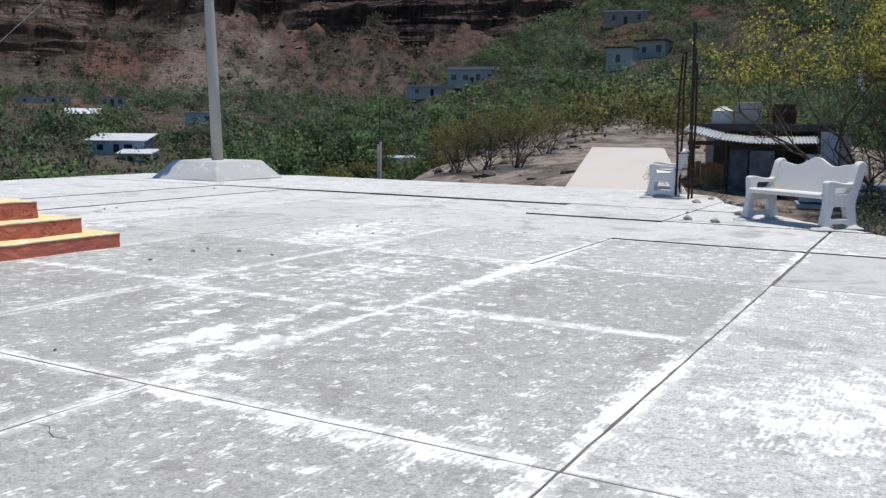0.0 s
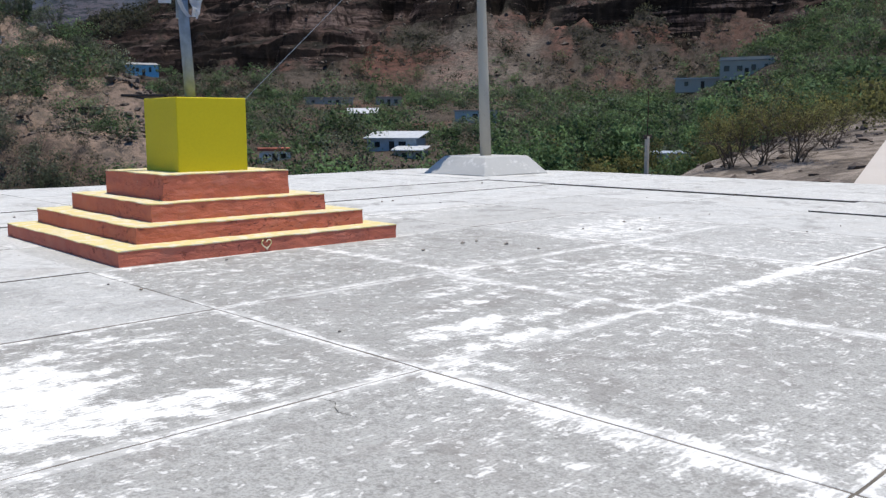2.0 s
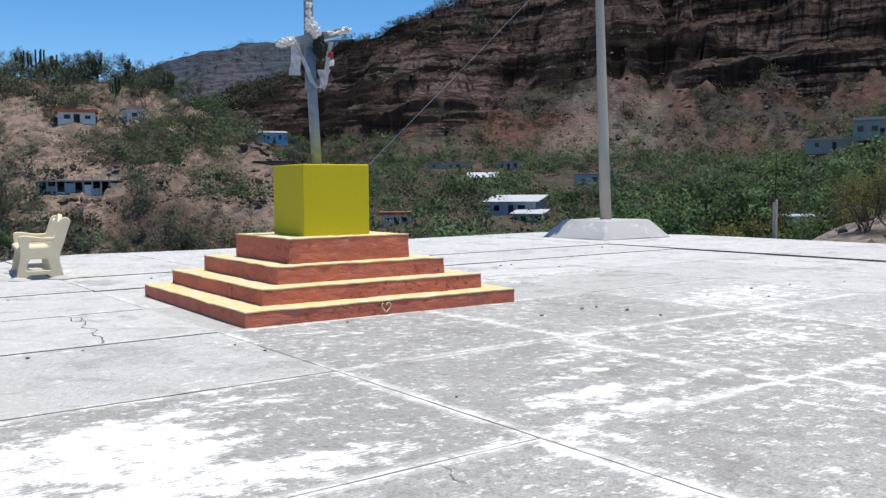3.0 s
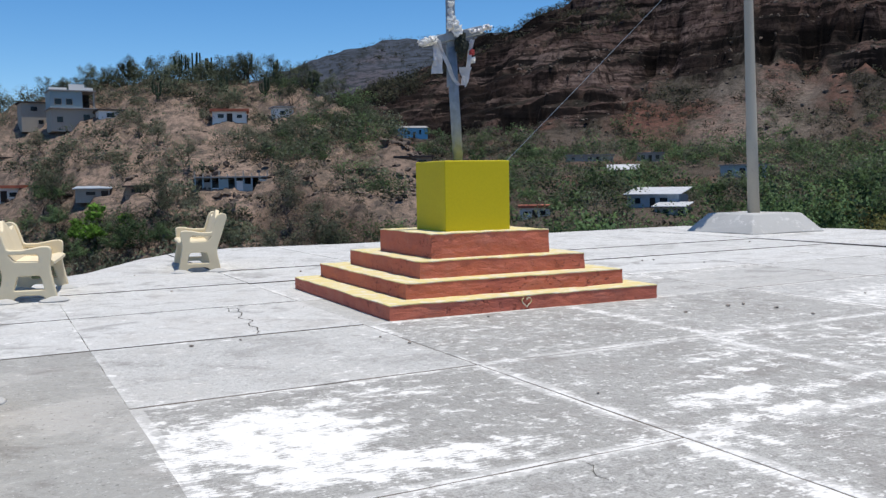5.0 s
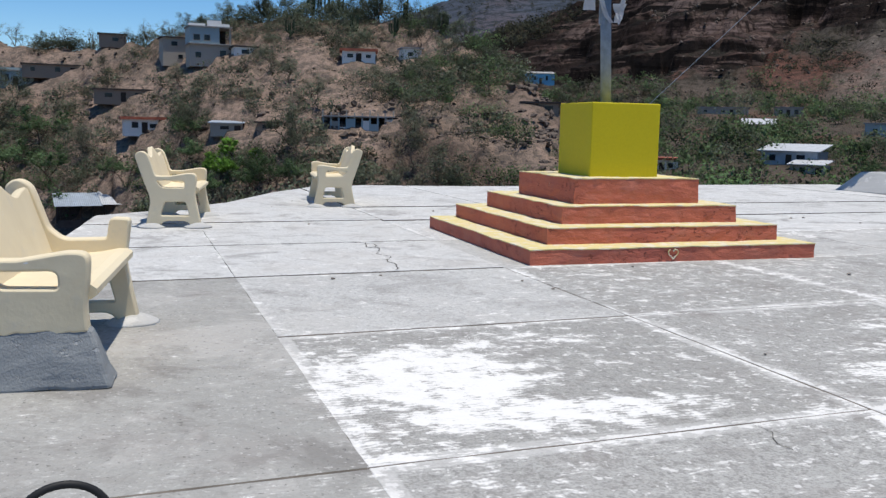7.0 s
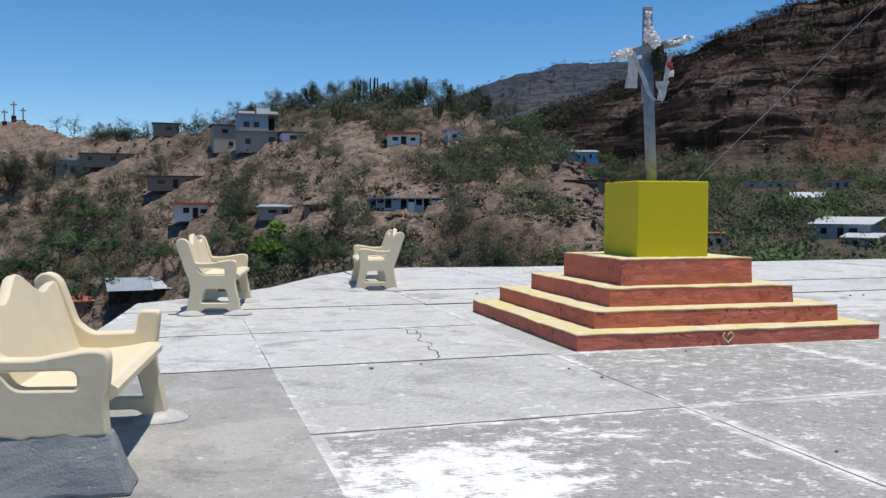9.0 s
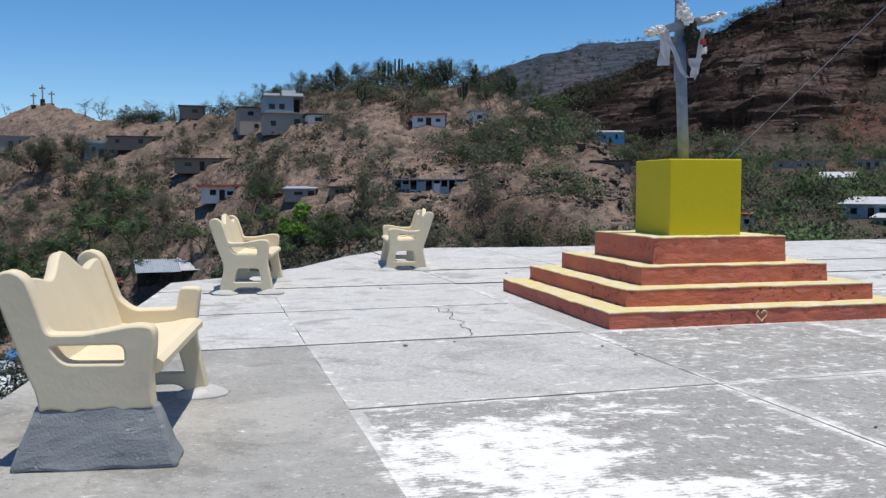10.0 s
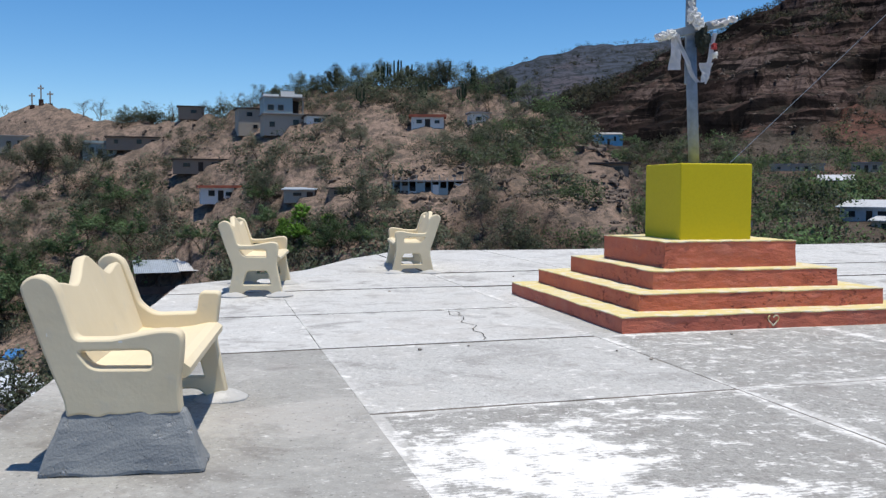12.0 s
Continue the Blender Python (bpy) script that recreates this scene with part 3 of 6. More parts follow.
    up = np.clip((r - 750) / (crest - 750), 0, 1)
    mount = 10 - np.maximum(750 - r, 0) * 0.2 + (crest * rise(FAR, az) - 10) * up - np.maximum(r - crest, 0) * 0.25 + fractal(x / 300, y / 300) * 26 * up * (1 - smooth(0.85, 1, up))
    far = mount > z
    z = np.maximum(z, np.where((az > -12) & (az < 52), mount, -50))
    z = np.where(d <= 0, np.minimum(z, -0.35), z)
    # right slope takes the dark scree colour too, its shade put into the ground
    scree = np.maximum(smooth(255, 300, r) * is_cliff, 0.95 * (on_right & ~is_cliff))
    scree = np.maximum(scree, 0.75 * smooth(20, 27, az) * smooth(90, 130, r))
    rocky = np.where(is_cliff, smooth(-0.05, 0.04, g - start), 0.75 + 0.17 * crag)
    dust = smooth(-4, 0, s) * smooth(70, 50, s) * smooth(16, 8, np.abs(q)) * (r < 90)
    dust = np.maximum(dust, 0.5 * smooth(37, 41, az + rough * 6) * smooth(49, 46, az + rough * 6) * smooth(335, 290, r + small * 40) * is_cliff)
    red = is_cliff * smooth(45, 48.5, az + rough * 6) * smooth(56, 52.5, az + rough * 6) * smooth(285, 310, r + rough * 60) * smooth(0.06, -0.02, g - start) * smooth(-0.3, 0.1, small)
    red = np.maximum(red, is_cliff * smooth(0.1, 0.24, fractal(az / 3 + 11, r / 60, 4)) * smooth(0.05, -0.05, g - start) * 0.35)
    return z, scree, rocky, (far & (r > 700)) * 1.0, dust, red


def build_ground():
    az = np.concatenate((np.arange(-180, -28, 4.0), np.arange(-28, -20, 1.0), np.arange(-20, 87, 0.28), np.arange(87, 100, 1.0), np.arange(100, 180, 4.0)))
    rr = [1.5]
    while rr[-1] < 4500:
        rr.append(rr[-1] + (1.25 if 300 < rr[-1] < 480 else 2.5 if 268 < rr[-1] < 301 else rr[-1] * 0.023 + 0.13))
    a, r = np.meshgrid(np.radians(az), np.array(rr), indexing="ij")
    x, y = EYE[0] + r * np.sin(a), EYE[1] + r * np.cos(a)
    z, scree, rocky, far, dust, red = land(x, y)
    na, nr = a.shape
    co = np.stack((x, y, z), -1).reshape(-1, 3)
    i, j = np.meshgrid(np.arange(na), np.arange(nr - 1), indexing="ij")
    k = (i + 1) % na
    faces = np.stack((i * nr + j, i * nr + j + 1, k * nr + j + 1, k * nr + j), -1).reshape(-1, 4)
    me = bpy.data.meshes.new("ground")
    me.from_pydata(co.tolist(), [], faces.tolist())
    for name, v in (("scree", scree), ("rocky", rocky), ("far_haze", far), ("dust", dust), ("red", red)):
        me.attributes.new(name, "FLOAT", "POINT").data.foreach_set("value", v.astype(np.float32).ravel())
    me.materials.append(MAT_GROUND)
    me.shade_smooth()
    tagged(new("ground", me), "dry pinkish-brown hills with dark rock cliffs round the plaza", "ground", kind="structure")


build_ground()


def height(x, y):
    return float(land(np.array([x]), np.array([y]))[0][0])


def at_bearing(az, r):
    a = radians(az)
    return EYE[0] + r * math.sin(a), EYE[1] + r * math.cos(a)


def on_slope(az, el):
    """Where the land, seen from the plaza on that bearing, reaches that rise."""
    r = np.arange(24.0, 620.0, 0.5)
    x, y = EYE[0] + r * math.sin(radians(az)), EYE[1] + r * math.cos(radians(az))
    z = land(x, y)[0]
    hit = np.nonzero(z - 1.26 >= r * math.tan(radians(el)))[0]
    i = hit[0] if len(hit) else int(np.argmax((z - 1.26) / r))
    return float(x[i]), float(y[i]), float(z[i]), float(r[i])


# ---- the shrine: stepped base, cube and cross ----
HEART_X = 1.5


def build_shrine():
    t = thing("shrine_pedestal", pose(0, 0, 0), "orange-red concrete steps with yellow treads under a yellow cube", "pedestal")
    z = 0.0
    for x0, y0, x1, y1, top_z in ((0.0, 0.0, 3.16, 3.16, 0.147), (0.30, 0.30, 2.92, 3.04, 0.31), (0.585, 0.585, 2.61, 2.71, 0.492), (0.825, 0.825, 2.295, 2.295, 0.758)):
        bm = boxed(x0, x1, y0, y1, max(z - 0.06, 0), top_z - 0.004, 0.0)
        bmesh.ops.subdivide_edges(bm, edges=bm.edges, cuts=23, use_grid_fill=True)
        roughen(bm, 0.009, 3.0, x0)
        roughen(bm, 0.006, 11.0, x0 + 4)
        for v in bm.verts:
            v.co.z = max(v.co.z, 0.0)
        step = part("step", bm, MAT_RED, t)
        bm = boxed(x0 - 0.003, x1 + 0.003, y0 - 0.003, y1 + 0.003, top_z - 0.006, top_z + 0.004, 0.0)
        bmesh.ops.subdivide_edges(bm, edges=bm.edges, cuts=23, use_grid_fill=True)
        roughen(bm, 0.009, 3.0, x0)
        roughen(bm, 0.006, 11.0, x0 + 4)
        for v in bm.verts:
            v.co.z = min(max(v.co.z, top_z - 0.013), top_z + 0.006)
        part("tread", bm, MAT_TREAD, step, "yellow painted tread")
        z = top_z
    bm = boxed(1.13, 1.945, 1.09, 1.885, z - 0.01, 1.545, 0.012)
    part("cube", bm, MAT_YELLOW, t, "bright yellow painted cube", smooth=False)
    heart = [(0.055 * math.sin(a) ** 3, 0.0, 0.0034 * (13 * math.cos(a) - 5 * math.cos(2 * a) - 2 * math.cos(3 * a) - math.cos(4 * a))) for a in (2 * math.pi * (k + 0.4) / 22 for k in range(19))]
    part("scratched_mark", tube(bmesh.new(), [(HEART_X + x, -0.010 + y, 0.082 + h) for x, y, h in heart], 0.006, 6), MAT_TREAD, t, "pale heart-shaped scratch")
    return z


build_shrine()


# ---- benches ----
STILE = [(-0.26, 0.33, 0.1), (-0.325, 0.495, 0.1), (-0.44, 0.845, 0.045), (-0.37, 0.897, 0.06), (-0.29, 0.86, 0.06), (-0.25, 0.75, 0.1), (-0.205, 0.602, 0.03), (-0.05, 0.602, 0.0), (0.17, 0.64, 0.06),
         (0.257, 0.63, 0.06), (0.255, 0.53, 0.08), (0.235, 0.38, 0.1)]
END_ON_FEET = rounded([(-0.33, 0.0, 0.02)] + STILE + [(0.31, 0.0, 0.02), (0.2, 0.0, 0.02), (0.14, 0.075, 0.05), (-0.12, 0.075, 0.05), (-0.18, 0.0, 0.02)])
END_ON_PLINTH = rounded([(-0.25, 0.255, 0.01)] + STILE + [(0.245, 0.262, 0.01)] + [(0.2 - 0.045 * k, 0.258 + 0.009 * math.sin(k * 2.4) + 0.005 * math.sin(k * 5.1), 0.01) for k in range(10)])
END_BROKEN_ARM = rounded([(-0.33, 0.0, 0.02), (-0.26, 0.33, 0.1), (-0.325, 0.495, 0.1), (-0.44, 0.845, 0.045), (-0.37, 0.897, 0.06), (-0.29, 0.86, 0.06), (-0.25, 0.75, 0.1), (-0.2, 0.6, 0.03), (-0.12, 0.53, 0.05),
                          (0.13, 0.535, 0.02), (0.15, 0.66, 0.03), (0.27, 0.655, 0.03), (0.255, 0.53, 0.06), (0.235, 0.38, 0.1), (0.31, 0.0, 0.02), (0.2, 0.0, 0.02), (0.14, 0.075, 0.05), (-0.12, 0.075, 0.05), (-0.18, 0.0, 0.02)])
ARM_HOLE = rounded([(-0.195, 0.548, 0.02), (-0.14, 0.47, 0.04), (0.12, 0.465, 0.02), (0.12, 0.548, 0.04)])
LEG_HOLE = rounded([(-0.15, 0.14, 0.02), (-0.11, 0.30, 0.03), (0.13, 0.30, 0.03), (0.17, 0.14, 0.02)])


def upright(me):
    """Turns a flat shape so that its y points up and its thickness runs along y."""
    me.transform(Matrix(((1, 0, 0, 0), (0, 0, -1, 0), (0, 1, 0, 0), (0, 0, 0, 1))))
    return me


def bench(m, label, mat, length=1.42, on_plinth=False, group="benches round the plaza"):
    """Faces +x, its length runs along y."""
    t = thing("bench", m, label, "bench", group)
    half = length / 2
    for side in (-1, 1):
        low = on_plinth and side < 0
        holes, outline = ([ARM_HOLE], END_ON_PLINTH) if low else ([ARM_HOLE, LEG_HOLE], END_ON_FEET)
        if on_plinth and not low:
            holes, outline = [LEG_HOLE], END_BROKEN_ARM
        me = upright(sheet_mesh([outline] + holes, 0.10, 0.012))
        ob = part("end_panel", me, mat, t)
        ob.location = (0, side * (half - 0.05), 0)
    bm = bmesh.new()
    rows = ((-0.22, 0.455), (-0.06, 0.44), (0.1, 0.455), (0.2, 0.474), (0.25, 0.472), (0.278, 0.452), (0.278, 0.422), (0.25, 0.402), (0.1, 0.395), (-0.22, 0.40))
    ends = [[bm.verts.new((x, s * (half - 0.08), z)) for x, z in rows] for s in (-1, 1)]
    for i in range(len(rows)):
        bm.faces.new((ends[0][i], ends[0][i - 1], ends[1][i - 1], ends[1][i]))
    bm.faces.new(ends[0])
    bm.faces.new(ends[1][::-1])
    part("seat", bm, mat, t)
    w = half - 0.085
    crest = [(-w, -0.07), (w, -0.07), (w, 0.345)]
    for k in range(1, 24):
        y = w - 2 * w * k / 24
        crest.append((y, 0.345 + 0.10 * math.exp(-(y / 0.17) ** 2) - 0.028 * math.exp(-((abs(y) - 0.33) / 0.12) ** 2) + 0.02 * (abs(y) / w) ** 4))
    crest.append((-w, 0.345))
    me = sheet_mesh([crest], 0.06, 0.012)
    me.transform(Matrix(((0, 0, 1, 0), (1, 0, 0, 0), (0, 1, 0, 0), (0, 0, 0, 1))))
    back = part("backrest", me, mat, t)
    back.location, back.rotation_euler = (-0.225, 0, 0.495), (0, radians(-18), 0)
    for side in (-1, 1):
        if on_plinth and side < 0:
            bm = bmesh.new()
            lo = [bm.verts.new(p) for p in ((-0.36, -0.10, 0), (0.355, -0.10, 0), (0.355, 0.14, 0), (-0.36, 0.14, 0))]
            hi = [bm.verts.new(p) for p in ((-0.265, -0.022, 0.275), (0.262, -0.022, 0.275), (0.262, 0.07, 0.275), (-0.265, 0.07, 0.275))]
            bm.faces.new(lo[::-1])
            bm.faces.new(hi)
            for i in range(4):
                bm.faces.new((lo[i], lo[(i + 1) % 4], hi[(i + 1) % 4], hi[i]))
            bmesh.ops.bevel(bm, geom=bm.edges[:], offset=0.02, segments=2, affect="EDGES", profile=0.5)
            bmesh.ops.subdivide_edges(bm, edges=bm.edges, cuts=8, use_grid_fill=True)
            roughen(bm, 0.016, 6.0)
            roughen(bm, 0.004, 22.0)
            for v in bm.verts:
                v.co.z = max(v.co.z, 0.0)
            ob = part("plinth", bm, MAT_CEMENT, t, "rough grey cement plinth")
            ob.location = (0, side * (half - 0.03), 0)
            continue
        for x in (-0.26, 0.26):
            bm = bmesh.new()
            tube(bm, [(0, 0, 0), (0, 0, 0.015), (0, 0, 0.035), (0, 0, 0.055)], [0.17, 0.155, 0.1, 0.055], 14)
            roughen(bm, 0.012, 9.0, x)
            for v in bm.verts:
                v.co.z = max(v.co.z, 0.0)
            ob = part("cement_foot", bm, MAT_MOUND, t, "grey cement mound round the foot", smooth=True)
            ob.location = (x, side * (half - 0.043), 0)
    return t


bench(pose(-3.75, -2.39, 0.0, 0, 0, -6), "cream concrete bench with one end on a grey cement plinth", MAT_CREAM, 1.46, True)
bench(pose(-2.95, 4.15, 0.018, 0, 0, -8), "cream-painted concrete bench with a humped backrest", MAT_CREAM, 1.46)
bench(pose(-0.6, 6.65, 0.018, 0, 0, 174), "cream-painted concrete bench seen from its end", MAT_CREAM, 1.46)
bench(pose(9.95, -5.55, 0.022, 0, 0, 147), "greyed white concrete bench at the plaza's edge before a shed", MAT_WHITEWASH, 1.46)
bench(pose(14.1, -2.35, 0.033, 0, 0, 105), "greyed white concrete bench beside the bundle of rusty rods", MAT_WHITEWASH, 1.46)


# ---- the utility pole on its mound ----
def build_pole():
    t = thing("utility_pole", pose(12.74, 8.31, 0.03), "weathered grey tapered pole in a concrete mound", "pole")
    bm = frustum(bmesh.new(), -1.12, 1.12, -1.12, 1.12, 0.0, 0.44, 0.38, 0.03)
    bmesh.ops.subdivide_edges(bm, edges=bm.edges, cuts=3, use_grid_fill=True)
    roughen(bm, 0.02, 2.0)
    for v in bm.verts:
        v.co.z = max(v.co.z, 0.0)
    part("mound", bm, MAT_MOUND, t, "grey cement mound with sloping sides")
    lean = Vector((-0.19, 0.16, 0))
    pts = [Vector((0, 0, 0.3)) + lean * (k / 8.0) + Vector((0, 0, k)) for k in (0, 2, 4, 6, 7.9)]
    part("shaft", tube(bmesh.new(), pts, [0.145, 0.13, 0.115, 0.1, 0.09], 14), MAT_POLE, t, smooth=True)
    bm = bmesh.new()
    tube(bm, [(-0.24, 0.05, 5.82), (-0.24, 0.05, 5.9), (-0.24, 0.05, 5.98)], [0.05, 0.075, 0.045], 10)
    part("insulator", bm, MAT_PLASTIC, t, "white porcelain insulator", smooth=True)
    bm = boxed(-0.3, 0.0, 0.04, 0.09, 5.79, 5.83)
    part("bracket", bm, MAT_RUST, t)
    bm = tube(bmesh.new(), [Vector((-0.17, 0.14, 7.45)), Vector((-3.88, 1.51, 3.5)), Vector((-7.59, 2.89, -0.42))], 0.0065, 5)
    part("guy_wire", bm, MAT_STEEL, t, "thin steel guy wire")
    return t


build_pole()


# ---- rods, posts and loop ----
def build_rods():
    t = thing("rebar_column", pose(13.55, -2.9, 0.03), "bundle of tall rusty reinforcing rods standing up from the slab", "rebar")
    random.seed(4)
    for x, y, h in ((-0.1, -0.12, 2.75), (-0.1, 0.12, 2.62), (0.12, 0.12, 2.7), (0.12, -0.12, 2.5)):
        pts = [(x + random.uniform(-0.008, 0.008) * k, y + random.uniform(-0.008, 0.008) * k, h * k / 4) for k in range(5)]
        part("rod", tube(bmesh.new(), pts, 0.02, 6), MAT_RUST, t)
    for z in (0.25, 0.55, 0.85, 1.2, 1.6, 2.0):
        bm = tube(bmesh.new(), [(-0.13, -0.14, z), (0.14, -0.14, z + 0.02), (0.14, 0.14, z), (-0.13, 0.14, z - 0.02), (-0.13, -0.13, z)], 0.008, 5)
        part("stirrup", bm, MAT_RUST, t)


build_rods()


def build_loop():
    bm = bmesh.new()
    pts = [(0.125 * math.cos(a), 0.02 * math.cos(a), 0.11 + 0.115 * math.sin(a)) for a in (math.pi * k / 18 for k in range(19))]
    tube(bm, [(pts[0][0], pts[0][1], -0.02)] + pts + [(pts[-1][0], pts[-1][1], -0.02)], 0.012, 8)
    ob = part("tie_down_loop", bm, MAT_BLACK, None, "dark iron loop cast into the plaza floor", True)
    ob.matrix_world = pose(-3.54, -4.93, 0.0)
    tagged(ob, category="loop")


build_loop()


# ---- the cross ----
def build_cross():
    t = thing("wayside_cross", pose(1.5, 1.5, 1.545), "grey metal post cross wrapped in cloth strips and white flowers", "cross")
    lean = -0.05
    pts = [(lean * 0.0, 0, -0.005), (lean * 0.5, -lean * 0.3, 0.65), (lean, -lean * 0.6, 1.3)]
    part("post", tube(bmesh.new(), pts, 0.058, 14), MAT_STEEL, t, smooth=True)
    m = pose(lean - 0.005, 0.03, 1.3, 0, 0, -22)
    part("upright_board", boxed(-0.052, 0.052, -0.03, 0.03, -0.45, 0.57, 0.01, m), MAT_STEEL, t)
    m = pose(lean - 0.005, 0.0, 1.42, 0, -12, -22)
    part("arm", boxed(-0.36, 0.36, -0.035, 0.035, -0.045, 0.045, 0.01, m), MAT_STEEL, t)
    right = Vector((math.cos(radians(-22)), math.sin(radians(-22)), 0))
    c = Vector((lean, -0.05, 1.42))
    random.seed(8)

    def clump(name, p, radius, mat, label, squash=(1, 1, 1)):
        """One crumpled bunch with many small points."""
        bm = bmesh.new()
        bmesh.ops.create_icosphere(bm, subdivisions=4, radius=1.0)
        seed = Vector((random.uniform(0, 50), random.uniform(0, 50), random.uniform(0, 50)))
        for v in bm.verts:
            n = v.co.normalized()
            f = 0.72 + 0.55 * noise.noise(n * 1.6 + seed) + 0.6 * abs(noise.noise(n * 5.0 + seed)) - 0.25 * noise.noise(n * 11.0 + seed)
            v.co = Vector((n.x * squash[0], n.y * squash[1], n.z * squash[2])) * (f * radius)
        bmesh.ops.translate(bm, vec=p, verts=bm.verts)
        part(name, bm, mat, t, label)

    for x, z, r_ in ((-0.33, -0.07, 0.05), (-0.25, -0.05, 0.05), (-0.02, 0.11, 0.07), (0.03, 0.05, 0.06), (-0.04, 0.19, 0.05), (-0.05, 0.27, 0.035), (-0.045, 0.35, 0.035)):
        clump("paper_flower", c + right * x + Vector((0, -0.03, z)), r_, MAT_PETAL, "crumpled white paper flower")
    clump("garland", c + right * 0.08 + Vector((0, -0.025, -0.11)), 0.1, MAT_DARKLEAF, "dried dark garland", (0.8, 0.5, 1.5))
    for x, z, r_ in ((0.3, 0.06, 0.03), (0.37, 0.09, 0.035), (-0.38, -0.08, 0.035), (0.2, 0.05, 0.03)):
        clump("foil", c + right * x + Vector((0, -0.03, z)), r_, MAT_FOIL, "crumpled silver foil", (1.4, 1, 1))
    clump("red_flower", c + right * 0.18 + Vector((0, -0.04, -0.19)), 0.035, MAT_PINK, "faded red flower")
    clump("paper_flower", c + right * 0.19 + Vector((0, -0.04, -0.28)), 0.035, MAT_PETAL, "crumpled white paper flower")

    def ribbon(points, width):
        bm = bmesh.new()
        last = None
        for k, (p, wd) in enumerate(zip(points, width)):
            fold = Vector((0, 0.02 * math.sin(k * 1.7), 0))
            row = [bm.verts.new(p + right * (wd * s) + fold * (1 if s else 0)) for s in (-0.5, 0, 0.5)]
            if last:
                for a in (0, 1):
                    bm.faces.new((last[a], last[a + 1], row[a + 1], row[a]))
            last = row
        bmesh.ops.solidify(bm, geom=bm.faces[:], thickness=0.006)
        return bm

    low = c + Vector((0.02, -0.04, -0.56))
    for x, wd, end in ((-0.2, 0.05, low), (0.19, 0.05, low + right * 0.05)):
        a = c + right * x + Vector((0, -0.04, -0.05))
        part("ribbon", ribbon([a.lerp(end, k / 6) + Vector((0, 0, -0.04 * math.sin(k / 6 * math.pi))) for k in range(7)], [wd] * 7), MAT_CLOTH, t, "hanging white cloth strip")
    part("cloth", ribbon([c + right * (-0.21) + Vector((0, -0.03, -0.05 - 0.075 * k)) for k in range(6)], [0.06 + 0.015 * k for k in range(6)]), MAT_CLOTH, t, "hanging grey-white cloth")
    part("cloth", ribbon([c + right * 0.1 + Vector((0, -0.05, -0.36 - 0.055 * k)) for k in range(5)], [0.15 * (1 - k / 4.3) for k in range(5)]), MAT_CLOTH, t, "pointed white cloth")


build_cross()


# ---- houses ----
def corrugated(w, d, thick=0.012, pitch=0.075, depth=0.018):
    """A corrugated sheet, its waves running along y."""
    bm = bmesh.new()
    n = int(w / pitch * 4)
    rows = []
    for k in range(n + 1):
        x = -w / 2 + w * k / n
        z = depth * math.sin(2 * math.pi * x / pitch)
        rows.append([bm.verts.new((x, y, z + dz)) for dz in (0, thick) for y in (-d / 2, d / 2)])
    for a, b in zip(rows, rows[1:]):
        bm.faces.new((a[0], b[0], b[1], a[1]))
        bm.faces.new((a[2], a[3], b[3], b[2]))
        bm.faces.new((a[0], a[2], b[2], b[0]))
        bm.faces.new((a[1], b[1], b[3], a[3]))
    bm.faces.new((rows[0][0], rows[0][1], rows[0][3], rows[0][2]))
    bm.faces.new((rows[-1][0], rows[-1][2], rows[-1][3], rows[-1][1]))
    return bm


HOUSES = []
HOUSE_RND = random.Random(8)


